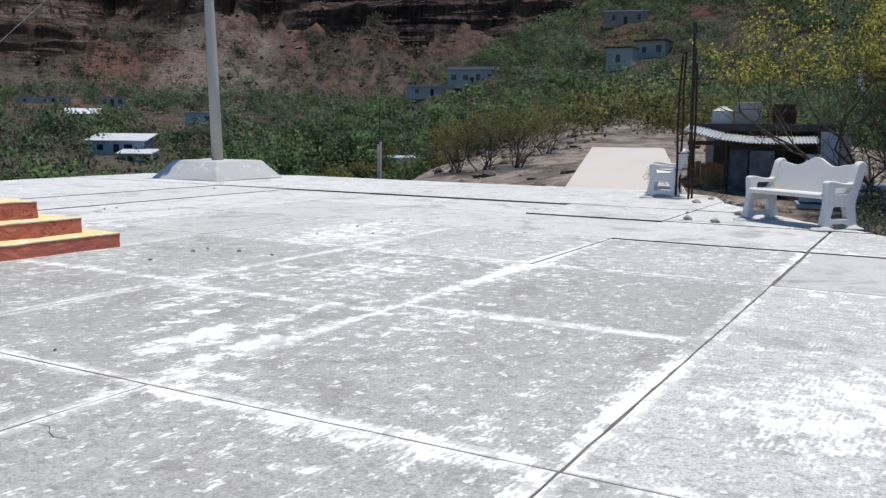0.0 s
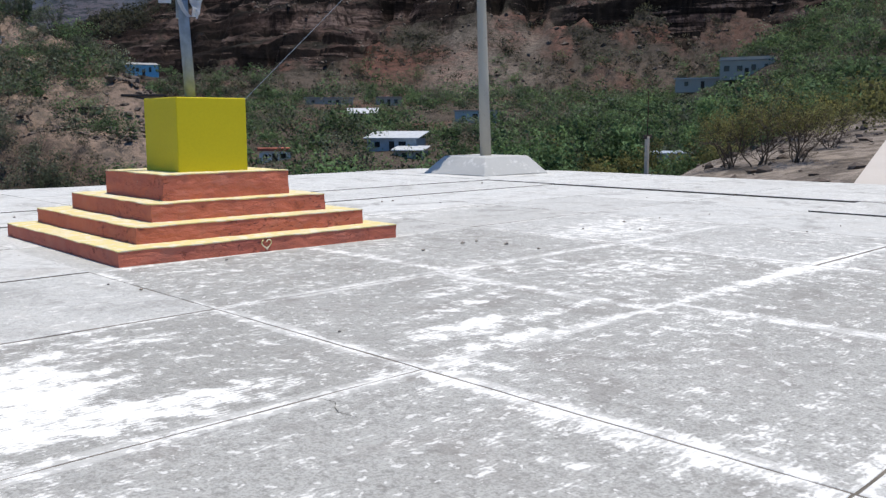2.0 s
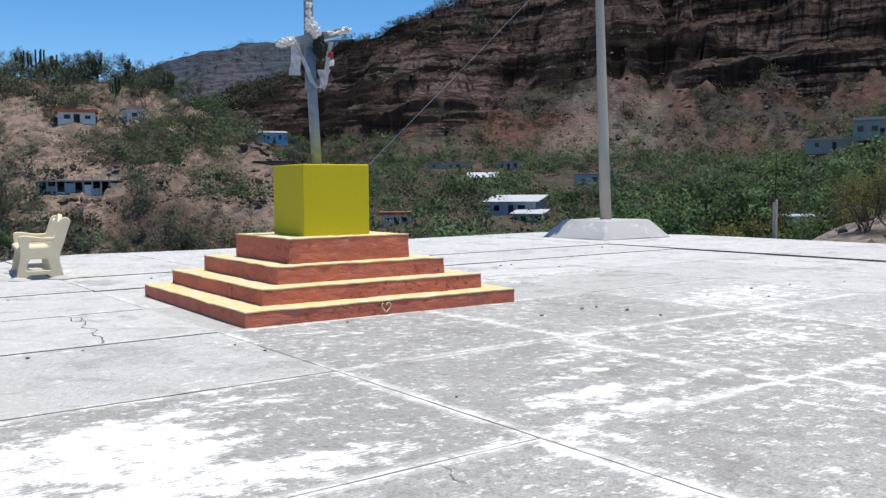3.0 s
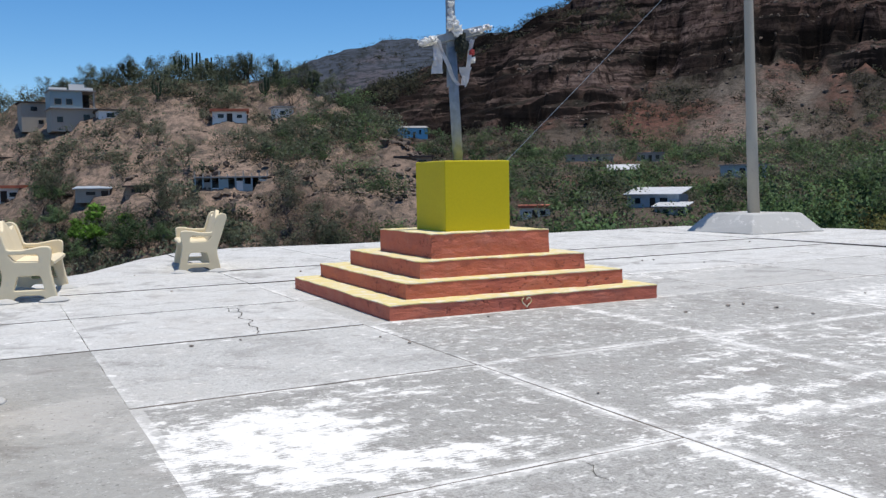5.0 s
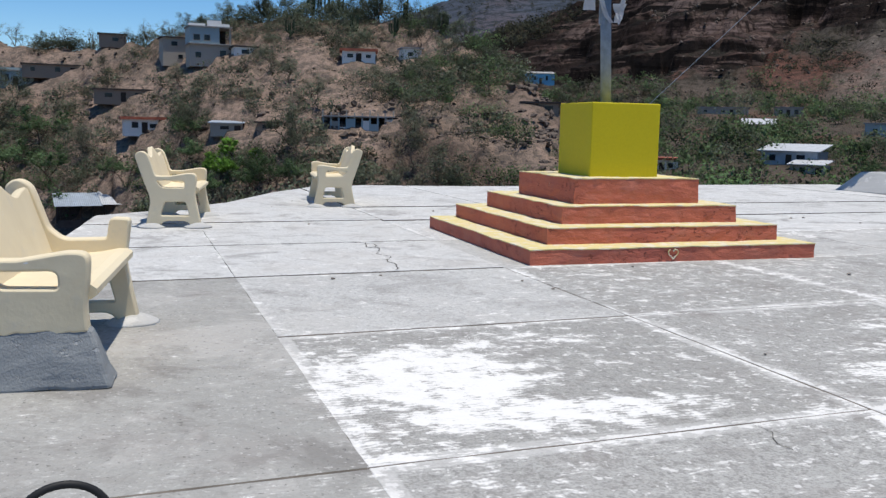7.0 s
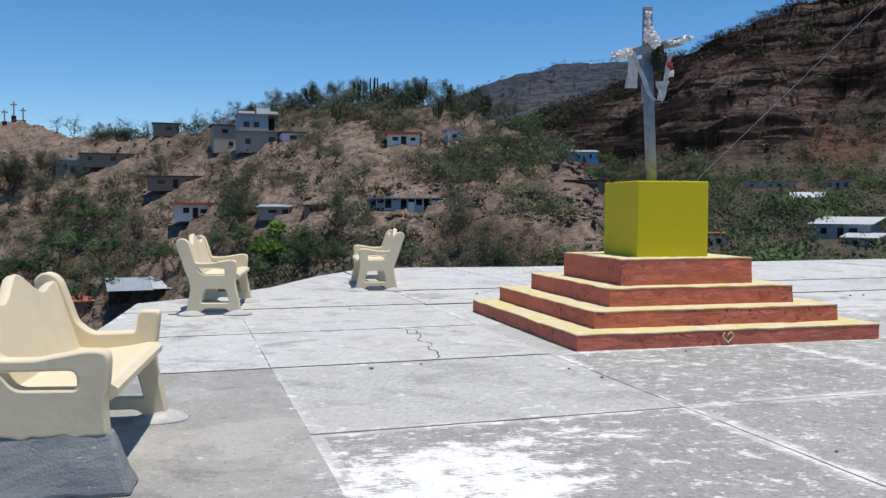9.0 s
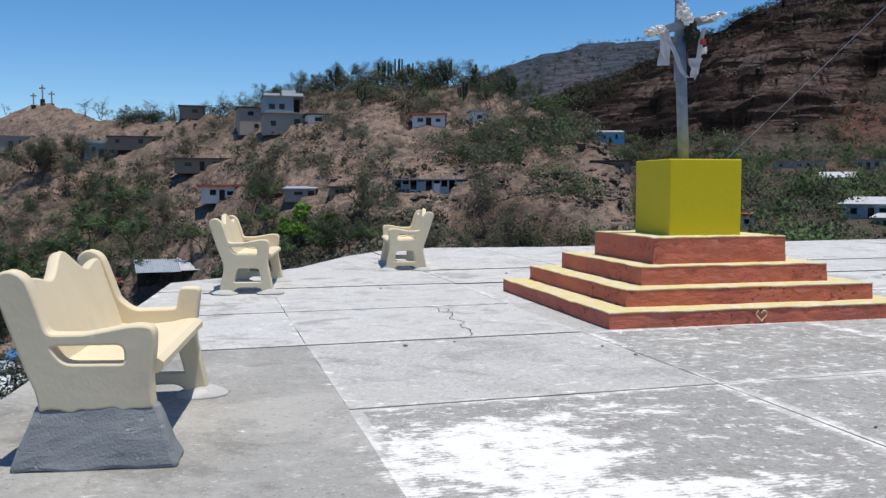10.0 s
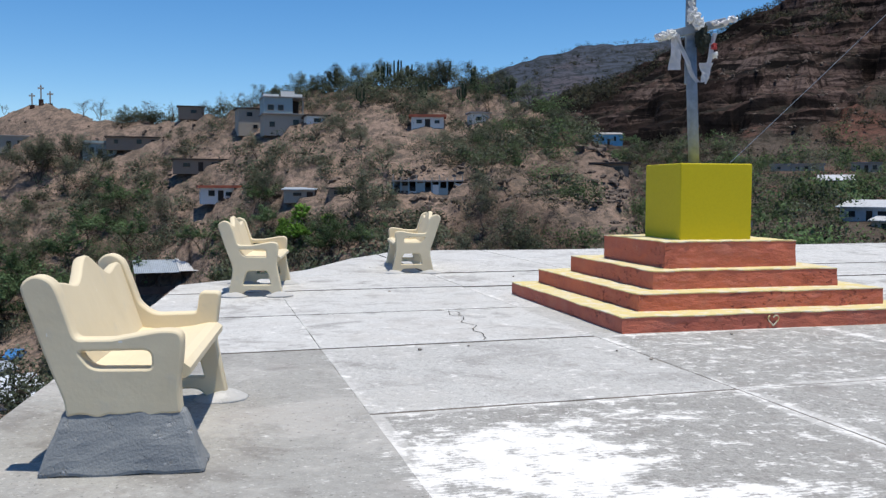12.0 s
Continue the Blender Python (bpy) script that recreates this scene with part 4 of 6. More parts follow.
def house(az, el, w, d, h, yaw, wall, roof, label, storeys=1, pitch=0.0, overhang=0.3, windows=2, sink=0.5, door=True, group="houses on the hills", parapet=0.0):
    """A block house on the slope, its front towards the plaza; w and h are for 150 m and grow with its distance."""
    x, y, z, r = on_slope(az, el)
    k = min(max(r / 150, 0.5), 1.5)
    HOUSES.append((az, r, math.degrees(w * k * 0.5 / r) + 0.3))
    w, h = w * k, h * k
    x, y = x + math.sin(radians(az)) * d / 2, y + math.cos(radians(az)) * d / 2
    t = thing("house", pose(x, y, z - 0.3, 0, 0, -az + yaw), label, "house", group)
    part("wall", boxed(-w / 2, w / 2, -d / 2, d / 2, -sink, h), wall, t)
    bm = bmesh.new()
    o = overhang
    if pitch:
        v = [bm.verts.new(p) for p in ((-w / 2 - o, -d / 2 - o, h), (w / 2 + o, -d / 2 - o, h), (w / 2 + o, d / 2 + o, h + pitch), (-w / 2 - o, d / 2 + o, h + pitch))]
        f = bm.faces.new(v)
        ex = bmesh.ops.extrude_face_region(bm, geom=[f])
        bmesh.ops.translate(bm, vec=(0, 0, 0.12), verts=[e for e in ex["geom"] if isinstance(e, bmesh.types.BMVert)])
    else:
        box(bm, -w / 2 - o, w / 2 + o, -d / 2 - o, d / 2 + o, h, h + (0.4 if roof == MAT_TILE_RED else 0.22))
    part("roof", bm, roof, t)
    if parapet:
        for x0, x1, y0, y1 in ((-w / 2, w / 2, -d / 2, -d / 2 + 0.15), (-w / 2, w / 2, d / 2 - 0.15, d / 2), (-w / 2, -w / 2 + 0.15, -d / 2 + 0.15, d / 2 - 0.15), (w / 2 - 0.15, w / 2, -d / 2 + 0.15, d / 2 - 0.15)):
            part("parapet", boxed(x0, x1, y0, y1, h + 0.22, h + 0.22 + parapet), wall, t)
    per = h / storeys
    for s in range(storeys):
        for n in range(windows):
            cx = -w / 2 + w * (n + 0.5) / windows
            zb, high = s * per + per * 0.38, per * 0.4
            wide = min(0.6, w / windows * 0.36) * HOUSE_RND.uniform(0.55, 1.0)
            cx += HOUSE_RND.uniform(-0.12, 0.12) * w / windows
            high *= HOUSE_RND.uniform(0.75, 1.1)
            frame_ = part("window", boxed(cx - wide - 0.09, cx + wide + 0.09, -d / 2 - 0.05, -d / 2 + 0.05, zb - 0.08, zb + high + 0.09), wall, t)
            part("pane", boxed(cx - wide, cx + wide, -d / 2 - 0.075, -d / 2 - 0.03, zb, zb + high), MAT_GLASS, frame_)
    if door:
        cx = -w / 2 + w * (windows * 0.5 if windows % 2 == 0 else windows * 0.5 + 0.5) / windows
        cx = min(cx, w / 2 - 0.6)
        part("door", boxed(cx - 0.42, cx + 0.42, -d / 2 - 0.06, -d / 2 + 0.03, 0.0, min(2.05, h * 0.8)), MAT_DARKWOOD, t)
    return t


def half_built(az, el, w, d, h):
    """A long unfinished house: pillars, pale infill with arched gaps, a slab and pillar stubs above."""
    x, y, z, r = on_slope(az, el)
    k = min(max(r / 150, 0.5), 1.5)
    HOUSES.append((az, r, math.degrees(w * k * 0.5 / r) + 0.3))
    w, h = w * k, h * k
    t = thing("unfinished_house", pose(x + math.sin(radians(az)) * d / 2, y + math.cos(radians(az)) * d / 2, z - 0.3, 0, 0, -az), "half-built pale grey house with open bays and pillars", "house", "houses on the hills")
    part("base", boxed(-w / 2 - 0.2, w / 2 + 0.2, -d / 2 - 0.5, d / 2, -1.2, 0.12), MAT_TAN_WALL, t, "brown stone footing")
    part("back_wall", boxed(-w / 2, w / 2, d / 2 - 0.2, d / 2, 0.12, h), MAT_BLOCK, t)
    bays = 9
    for n in range(bays + 1):
        cx = -w / 2 + w * n / bays
        part("pillar", boxed(cx - 0.1, cx + 0.1, -d / 2 - 0.1, -d / 2 + 0.12, 0.12, h), MAT_PALE_BLUE, t)
        part("stub", boxed(cx - 0.08, cx + 0.08, -d / 2 - 0.08, -d / 2 + 0.08, h + 0.16, h + (0.5 if n % 3 else 0.85)), MAT_BLOCK, t)
    for n in range(bays):
        cx, low = -w / 2 + w * (n + 0.5) / bays, (0.0, 0.75, 0.4, 0.9, 0.0, 0.8, 0.6, 0.0, 0.9)[n]
        if low:
            part("infill", boxed(cx - w / bays / 2 + 0.1, cx + w / bays / 2 - 0.1, -d / 2, -d / 2 + 0.1, 0.12, h * low), (MAT_PALE_BLUE, MAT_BLOCK, MAT_WHITE_WALL)[n % 3], t)
    part("slab", boxed(-w / 2 - 0.15, w / 2 + 0.15, -d / 2 - 0.3, d / 2, h, h + 0.16), MAT_ROOF_GREY, t)
    return t


def terrace_house(az, el, w, d, h):
    """Two storeys with an open bay and a roof terrace."""
    x, y, z, r = on_slope(az, el)
    k = min(max(r / 150, 0.5), 1.5)
    HOUSES.append((az, r, math.degrees(w * k * 0.5 / r) + 0.3))
    w, h = w * k, h * k
    half = h * 0.5
    t = thing("house", pose(x + math.sin(radians(az)) * d / 2, y + math.cos(radians(az)) * d / 2, z - 0.3, 0, 0, -az + 8), "two-storey grey block house with an open upper bay", "house", "houses on the hills")
    part("wall", boxed(-w / 2, w / 2, -d / 2, d / 2, -0.8, half), MAT_BLOCK, t)
    part("floor_slab", boxed(-w / 2 - 0.3, w / 2 + 0.3, -d / 2 - 0.5, d / 2, half, half + 0.18), MAT_ROOF_GREY, t)
    part("upper_wall", boxed(-w / 2, w * 0.22, -d / 2, d / 2, half + 0.18, h), MAT_PALE_BLUE, t, "pale upper storey")
    # the bay's shade is put into the back wall's dark colour
    part("bay_wall", boxed(w * 0.22, w / 2, d / 2 - 0.2, d / 2, half + 0.18, h), MAT_ROOF_OR_SHADE, t, "back of the open bay, coloured dark for its shade")
    part("pillar", boxed(w / 2 - 0.25, w / 2, -d / 2, -d / 2 + 0.25, half + 0.18, h), MAT_BLOCK, t)
    part("roof", boxed(-w / 2 - 0.2, w / 2 + 0.2, -d / 2 - 0.3, d / 2, h, h + 0.18), MAT_ROOF_GREY, t)
    for x0, x1, high in ((-w / 2, -w * 0.1, 0.5), (-w * 0.05, w * 0.3, 1.1), (w * 0.3, w / 2, 0.6)):
        part("parapet", boxed(x0, x1, -d / 2 + 1.2, -d / 2 + 1.35, h + 0.18, h + 0.18 + high), MAT_WHITE_WALL, t, "whitewashed parapet")
    for cx, zb, wide, high in ((-w * 0.33, half + 0.7, 0.5, 0.9), (-w * 0.08, half + 0.7, 0.45, 0.9), (-w * 0.3, 0.7, 0.45, 0.9), (w * 0.3, 0.1, 0.5, 1.9)):
        hole = part("window", boxed(cx - wide - 0.1, cx + wide + 0.1, -d / 2 - 0.05, -d / 2 + 0.05, zb - 0.1, zb + high + 0.1), MAT_BLOCK, t)
        part("pane", boxed(cx - wide, cx + wide, -d / 2 - 0.08, -d / 2 - 0.03, zb, zb + high), MAT_GLASS, hole)
    return t


terrace_house(3.3, 3.75, 6.4, 6, 5.4)
house(1.4, 3.6, 4.4, 5, 3.9, 8, MAT_BLOCK, MAT_ROOF_OR_SHADE, "dark grey block house with an open upper floor", 2, windows=1, door=False)
house(5.5, 4.1, 4.0, 4, 1.7, 8, MAT_WHITE_WALL, MAT_ROOF_OR_SHADE, "small pale house with a dark roof on the hill", 1, windows=1)
house(12.4, 4.1, 5.4, 4, 1.7, 0, MAT_WHITE_WALL, MAT_TILE_RED, "small white house with a red roof edge", 1, windows=2, overhang=0.4)
house(15.6, 4.0, 3.0, 3, 1.9, 14, MAT_WHITE_WALL, MAT_ROOF_GREY, "tiny pale block house on the slope", 1, windows=1, door=False)
house(23.7, 2.9, 6.2, 5, 2.3, 10, MAT_BLUE_WALL, MAT_ROOF_GREY, "sky-blue house with a grey roof", 1, windows=2, pitch=0.9)
house(23.8, 1.1, 6.0, 4, 1.9, 0, MAT_TAN_WALL, MAT_ROOF_OR_SHADE, "low brown house at the roadside", 1, windows=2)
house(-0.5, -0.6, 6.2, 4, 2.1, 4, MAT_WHITE_WALL, MAT_TILE_RED, "white house with an orange-red roof edge and porch", 1, windows=2, overhang=0.5)
house(-1.6, 1.2, 8.6, 4, 1.8, 0, MAT_TAN_WALL, MAT_ROOF_OR_SHADE, "low adobe house among dry bushes", 1, windows=2)
house(4.4, -0.6, 5.0, 4, 1.5, -6, MAT_BLOCK, MAT_BLUE_TIN, "grey shed with a pale tin roof", 1, windows=1, pitch=0.3)
house(7.0, -0.4, 4.0, 4, 1.4, -6, MAT_TAN_WALL, MAT_ROOF_OR_SHADE, "low brown shed among bushes", 1, windows=1)
half_built(12.4, -0.3, 11.5, 3.5, 2.7)
house(-7.35, 1.9, 5.0, 4, 2.4, 0, MAT_PALE_BLUE, MAT_ROOF_GREY, "pale blue-green house on the far hillside", 1, windows=2, parapet=0.4)
house(-5.0, 2.5, 10.5, 4, 1.6, 0, MAT_TAN_WALL, MAT_ROOF_OR_SHADE, "low brown house under the crest", 1, windows=3)
house(-12.2, 2.2, 6.0, 4, 2.2, 0, MAT_BLOCK, MAT_ROOF_GREY, "grey house half hidden by trees", 1, windows=2)
house(-2.1, 4.6, 4.0, 3, 1.6, 0, MAT_TAN_WALL, MAT_ROOF_OR_SHADE, "small brown hut on the crest", 1, windows=1, door=False)
house(39.0, -1.7, 8.6, 5, 2.3, -18, MAT_BLUE_TIN, MAT_WHITE_TIN, "low blue-grey house with a white tin roof", 1, pitch=1.0, windows=2, overhang=0.5)
house(39.9, -2.2, 5.0, 3, 1.6, -18, MAT_BLOCK, MAT_WHITE_TIN, "lean-to shed with a white tin roof", 1, pitch=0.6, windows=1, overhang=0.4)
house(36.9, 0.2, 5.0, 4, 1.3, 0, MAT_TAN_WALL, MAT_WHITE_TIN, "low house with a bright tin roof", 1, pitch=1.2, windows=1)
house(34.8, 1.2, 8.0, 5, 1.2, 0, MAT_BLOCK, MAT_ROOF_GREY, "long low grey house at the cliff's foot", 1, windows=3)
house(38.5, 1.1, 4.6, 5, 1.7, 0, MAT_BLOCK, MAT_ROOF_GREY, "grey block house at the cliff's foot", 1, windows=2)
house(31.4, -2.3, 5.0, 4, 2.0, 0, MAT_WHITE_WALL, MAT_TILE_RED, "small house with a red roof among trees", 1, windows=2)
house(44.0, 0.0, 7.0, 5, 2.2, 0, MAT_PALE_BLUE, MAT_ROOF_GREY, "pale house among green trees", 1, windows=3)
house(60.4, 2.7, 8.2, 6, 2.6, -10, MAT_BLOCK, MAT_ROOF_GREY, "grey block house with a parapet on the slope", 1, windows=4, parapet=0.6)
house(57.9, 2.0, 8.6, 6, 1.8, -10, MAT_BLOCK, MAT_WHITE_TIN, "low grey house with a pale flat roof", 1, windows=2)
house(69.5, 3.7, 4.2, 5, 3.6, -14, MAT_BLOCK, MAT_ROOF_OR_SHADE, "tall grey block house on the green slope", 1, windows=1, door=False)
house(71.4, 4.4, 4.4, 5, 2.9, -14, MAT_BLOCK, MAT_ROOF_OR_SHADE, "grey block house with a dark roof", 1, windows=2, door=False, overhang=0.7)
house(69.6, 6.4, 7.0, 5, 2.2, 0, MAT_TAN_WALL, MAT_TIN, "low brown house high on the slope", 1, windows=2)
house(56.2, -2.9, 6.0, 3, 3.0, 10, MAT_BLUE_TIN, MAT_BLUE_TIN, "blue-grey tin shed below the plaza", 1, pitch=0.2, windows=1)


def open_shed(az, el, w, d, h):
    """An open-sided shelter: posts, a low wall and a dark back under a tin roof of two sheets."""
    x, y, z, r = on_slope(az, el)
    HOUSES.append((az, r, math.degrees(w * 0.5 / r) + 0.5))
    t = thing("shelter", pose(x + math.sin(radians(az)) * d / 2, y + math.cos(radians(az)) * d / 2, z - 0.2, 0, 0, -az + 4), "open shelter with a pale blue-grey tin roof below the plaza", "shelter")
    # back and low wall coloured dark to paint the shade under the roof
    part("back_wall", boxed(-w / 2, w / 2, d / 2 - 0.2, d / 2, -0.5, h), MAT_ROOF_OR_SHADE, t)
    part("side_wall", boxed(w / 2 - 1.6, w / 2, -d / 2, d / 2 - 0.2, -0.5, h - 0.1), MAT_BLUE_TIN, t, "pale blue side wall")
    part("low_wall", boxed(-w / 2, w / 2 - 1.6, -d / 2, -d / 2 + 0.15, -0.5, 0.55), MAT_ROOF_OR_SHADE, t)
    for k in range(6):
        cx = -w / 2 + 0.1 + (w - 1.9) * k / 5
        part("post", boxed(cx - 0.06, cx + 0.06, -d / 2 + 0.16, -d / 2 + 0.28, -0.3, h), MAT_DARKWOOD, t)
    for x0, x1, dz, mat in ((-w / 2 - 0.4, w * 0.12, 0.0, MAT_BLUE_TIN), (w * 0.1, w / 2 + 0.5, 0.14, MAT_WHITE_TIN)):
        bm = corrugated(x1 - x0, d + 1.2, 0.03, 0.25, 0.03)
        bmesh.ops.transform(bm, matrix=pose((x0 + x1) / 2, 0, h + 0.55 + dz, 10, 0, 0), verts=bm.verts)
        part("roof_sheet", bm, mat, t, "pale blue-grey tin sheet")


open_shed(-3.5, -6.0, 9.0, 6.0, 2.5)
house(-6.6, -6.2, 6.0, 4, 2.0, 6, MAT_TAN_WALL, MAT_TILE_RED, "lean-to with a red tin roof below the plaza", 1, pitch=0.4, windows=1, overhang=0.4)
house(-12.9, -12.5, 10.5, 7, 1.6, 12, MAT_WHITE_WALL, MAT_FROSTED_TIN, "house with a pale mottled tin roof close below the plaza", 1, pitch=1.3, windows=2, overhang=0.6)
house(-15.9, -14.4, 5.0, 4, 1.4, 20, MAT_BLOCK, MAT_FROSTED_TIN, "small shed with a pale tin roof close below the plaza", 1, pitch=0.8, windows=1, overhang=0.4)
house(-16.9, -7.4, 12.0, 6, 2.0, 6, MAT_TAN_WALL, MAT_TILE_RED, "house with a broad red tin roof by the road", 1, pitch=1.4, windows=2, overhang=0.7)
house(-14.3, -11.3, 9.2, 5, 3.0, 10, MAT_TARP, MAT_BLUE_TIN, "blue-grey house with a flat roof by the road", 1, windows=3, overhang=0.6)
house(-17.4, -6.0, 9.0, 5, 1.6, 2, MAT_TAN_WALL, MAT_TILE_RED, "house with a low red tin roof behind another", 1, pitch=1.0, windows=2, overhang=0.6)
house(-16.6, 2.2, 7.0, 4, 2.0, 4, MAT_BLOCK, MAT_ROOF_OR_SHADE, "dark low house on the far slope", 1, windows=2)
house(-14.4, 3.0, 5.0, 4, 1.6, -6, MAT_WHITE_WALL, MAT_TILE_RED, "small pale house with a reddish roof", 1, windows=2)
house(-14.7, 0.6, 7.0, 4, 2.6, 0, MAT_TAN_WALL, MAT_ROOF_GREY, "open-fronted brown house on the slope", 1, windows=2)
house(-17.6, -0.8, 8.0, 4, 2.2, 6, MAT_BLOCK, MAT_ROOF_GREY, "grey house with a long flat roof", 1, windows=3)
house(-17.8, -3.0, 4.0, 4, 2.4, 6, MAT_WHITE_WALL, MAT_WHITE_TIN, "small white house among trees", 1, windows=1)


# ---- trees and scrub ----
def leaf_cloud(rng, centres, radii, count, size, flat=0.75):
    """Many small leaf clumps round the centres, as loose triangles."""
    n = len(centres)
    idx = np.repeat(np.arange(n), count)
    d = rng.normal(size=(len(idx), 3))
    d /= np.linalg.norm(d, axis=1)[:, None]
    rad = radii[idx] * rng.uniform(0.2, 1.0, len(idx)) ** 0.6 * rng.uniform(0.9, 1.18, len(idx))
    p = centres[idx] + d * rad[:, None] * np.array((1, 1, flat))
    a = rng.normal(size=(len(idx), 3))
    a /= np.linalg.norm(a, axis=1)[:, None]
    b = np.cross(a, rng.normal(size=(len(idx), 3)))
    b /= np.linalg.norm(b, axis=1)[:, None]
    s = (size if np.isscalar(size) else size[idx]) * rng.uniform(0.45, 1.25, len(idx))
    a, b = a * s[:, None], b * (s * rng.uniform(0.4, 0.75, len(idx)))[:, None]
    corners = np.stack((p - a, p + a * 0.7 - b, p + a * 0.5 + b), 1).reshape(-1, 3)
    faces = np.arange(len(corners)).reshape(-1, 3)
    soft = d + rng.normal(size=d.shape) * 0.35 + np.array((0, 0, 0.7))
    soft /= np.linalg.norm(soft, axis=1)[:, None]
    return corners, faces, np.repeat(soft, 3, 0)


def core_cloud(rng, centres, radii, flat=0.75):
    """Dense uneven lumps of foliage, the insides of the leaf clouds."""
    g = (1 + 5 ** 0.5) / 2
    base = np.array([(0, s, t * g) for s in (-1, 1) for t in (-1, 1)] + [(s, t * g, 0) for s in (-1, 1) for t in (-1, 1)] + [(t * g, 0, s) for s in (-1, 1) for t in (-1, 1)]) / math.hypot(1, g)
    near = np.linalg.norm(base[:, None] - base[None], axis=2) < 1.1
    tri = [(a, b, c) for a in range(12) for b in range(a) for c in range(b) if near[a, b] and near[b, c] and near[a, c]]
    tri = np.array([t if np.dot(np.cross(base[t[1]] - base[t[0]], base[t[2]] - base[t[0]]), base[t[0]]) > 0 else t[::-1] for t in tri])
    n = len(centres)
    v = base[None] * rng.uniform(0.55, 1.1, (n, 12, 1)) * radii[:, None, None] * np.array((1, 1, flat)) + centres[:, None, :]
    f = tri[None] + (np.arange(n) * 12)[:, None, None]
    soft = np.repeat((base + np.array((0, 0, 0.6)))[None], n, 0)
    return v.reshape(-1, 3), f.reshape(-1, 3), soft.reshape(-1, 3)


def foliage(rng, centres, radii, count, size, mat, flat=0.75, core=0.85, every=1):
    """One mesh of lumps with loose leaves standing out all round them."""
    q, f, n = leaf_cloud(rng, centres, radii, count, size, flat)
    faces = f.tolist()
    if core:
        v, t, m = core_cloud(rng, centres[::every], radii[::every] * core, flat)
        faces += (t + len(q)).tolist()
        q, n = np.concatenate((q, v)), np.concatenate((n, m))
    return mesh_of(q, faces, mat, n)


def mesh_of(quads, faces, mat, soft=None):
    me = bpy.data.meshes.new("leaves")
    me.from_pydata(quads.tolist(), [], faces if isinstance(faces, list) else faces.tolist())
    if soft is not None:
        me.attributes.new("soft", "FLOAT_VECTOR", "POINT").data.foreach_set("vector", soft.astype(np.float32).ravel())
    me.materials.append(mat)
    return me


RIM_AZ = np.arange(-30, 100, 0.25)
RIM_R = np.concatenate((np.arange(4, 60, 0.5), np.arange(60, 1500, 3.0)))


def land_rims():
    """For each bearing and distance, the highest rise of the land before it, seen from the plaza."""
    a, r = np.meshgrid(np.radians(RIM_AZ), RIM_R, indexing="ij")
    x, y = EYE[0] + r * np.sin(a), EYE[1] + r * np.cos(a)
    z = np.where(outline_distance(x, y) <= 0, 0.0, land(x, y)[0])
    return np.maximum.accumulate((z - 1.3) / r, axis=1)


RIMS = land_rims()


def in_sight(az, r, top):
    """Whether a point at that height rises above the land between it and the plaza."""
    i = np.clip(np.round((az - RIM_AZ[0]) / 0.25).astype(int), 0, len(RIM_AZ) - 1)
    j = np.clip(np.searchsorted(RIM_R, r - 2.0) - 1, 0, len(RIM_R) - 1)
    return (top - 1.3) / r > RIMS[i, j]


def scatter(name, rng, count, az0, az1, r0, r1, size0, size1, per, mat, label, keep=None, leaf=0.34, lumps=3, thick=0.12, margin=2.0, core=0.0, flat=0.75):
    az = rng.uniform(az0, az1, count)
    r = np.sqrt(rng.uniform(r0 * r0, r1 * r1, count))
    x, y = EYE[0] + r * np.sin(np.radians(az)), EYE[1] + r * np.cos(np.radians(az))
    ok = outline_distance(x, y) > margin
    clump = fractal(x / 22 + 40, y / 22, 3)
    ok &= rng.uniform(-0.4, 0.4, count) < clump + thick
    for h_az, h_r, h_w in HOUSES:
        ok &= ~((np.abs(az - h_az) < h_w) & (r > h_r - 9) & (r < h_r + 7))
    ok &= ~((az < -10.3) & (az > -16.5) & (r > 30) & (land(x, y)[0] < r * -0.158) & (land(x, y)[0] > r * -0.36))
    if keep is not None:
        ok &= keep(az, r, x, y)
    size = rng.uniform(size0, size1, count) * rng.uniform(0.6, 1.0, count)
    z = land(x, y)[0]
    ok &= in_sight(az, r, z + size * 1.5)
    x, y, z, size = x[ok], y[ok], z[ok], size[ok]
    cs, rs = [], []
    for _ in range(lumps):
        off = rng.normal(size=(len(x), 3)) * size[:, None] * 0.42
        cs.append(np.stack((x, y, z + size * 0.62), -1) + off * np.array((1, 1, 0.5)))
        rs.append(size * rng.uniform(0.45, 0.75, len(x)))
    centres, radii = np.concatenate(cs), np.concatenate(rs)
    return tagged(new(name, foliage(rng, centres, radii, per, radii * leaf, mat, flat, core)), label, "bushes", kind="stuff")


# yards and roads kept free of trees
for az_, el_ in ((-12.2, -9.8), (-13.2, -10.0)):
    HOUSES.append((az_, on_slope(az_, el_)[3], 1.3))
for az_, el_ in ((23.7, 2.9), (23.8, 1.1), (39.0, -1.7), (57.9, 2.0), (60.4, 2.7), (31.4, -2.3)):
    HOUSES.append((az_, on_slope(az_, el_)[3] - 12, 1.4))

rng = np.random.default_rng(11)


def bushy(az, r, x, y):
    """Where scrub has taken hold on the scree: off the bare red and pale slides and the rock faces."""
    z, _, rocky, _, dust, red = land(x, y)
    return (red + dust + fractal(x / 14, y / 14, 3) * 0.6 < 0.3) & (rocky < 0.5)


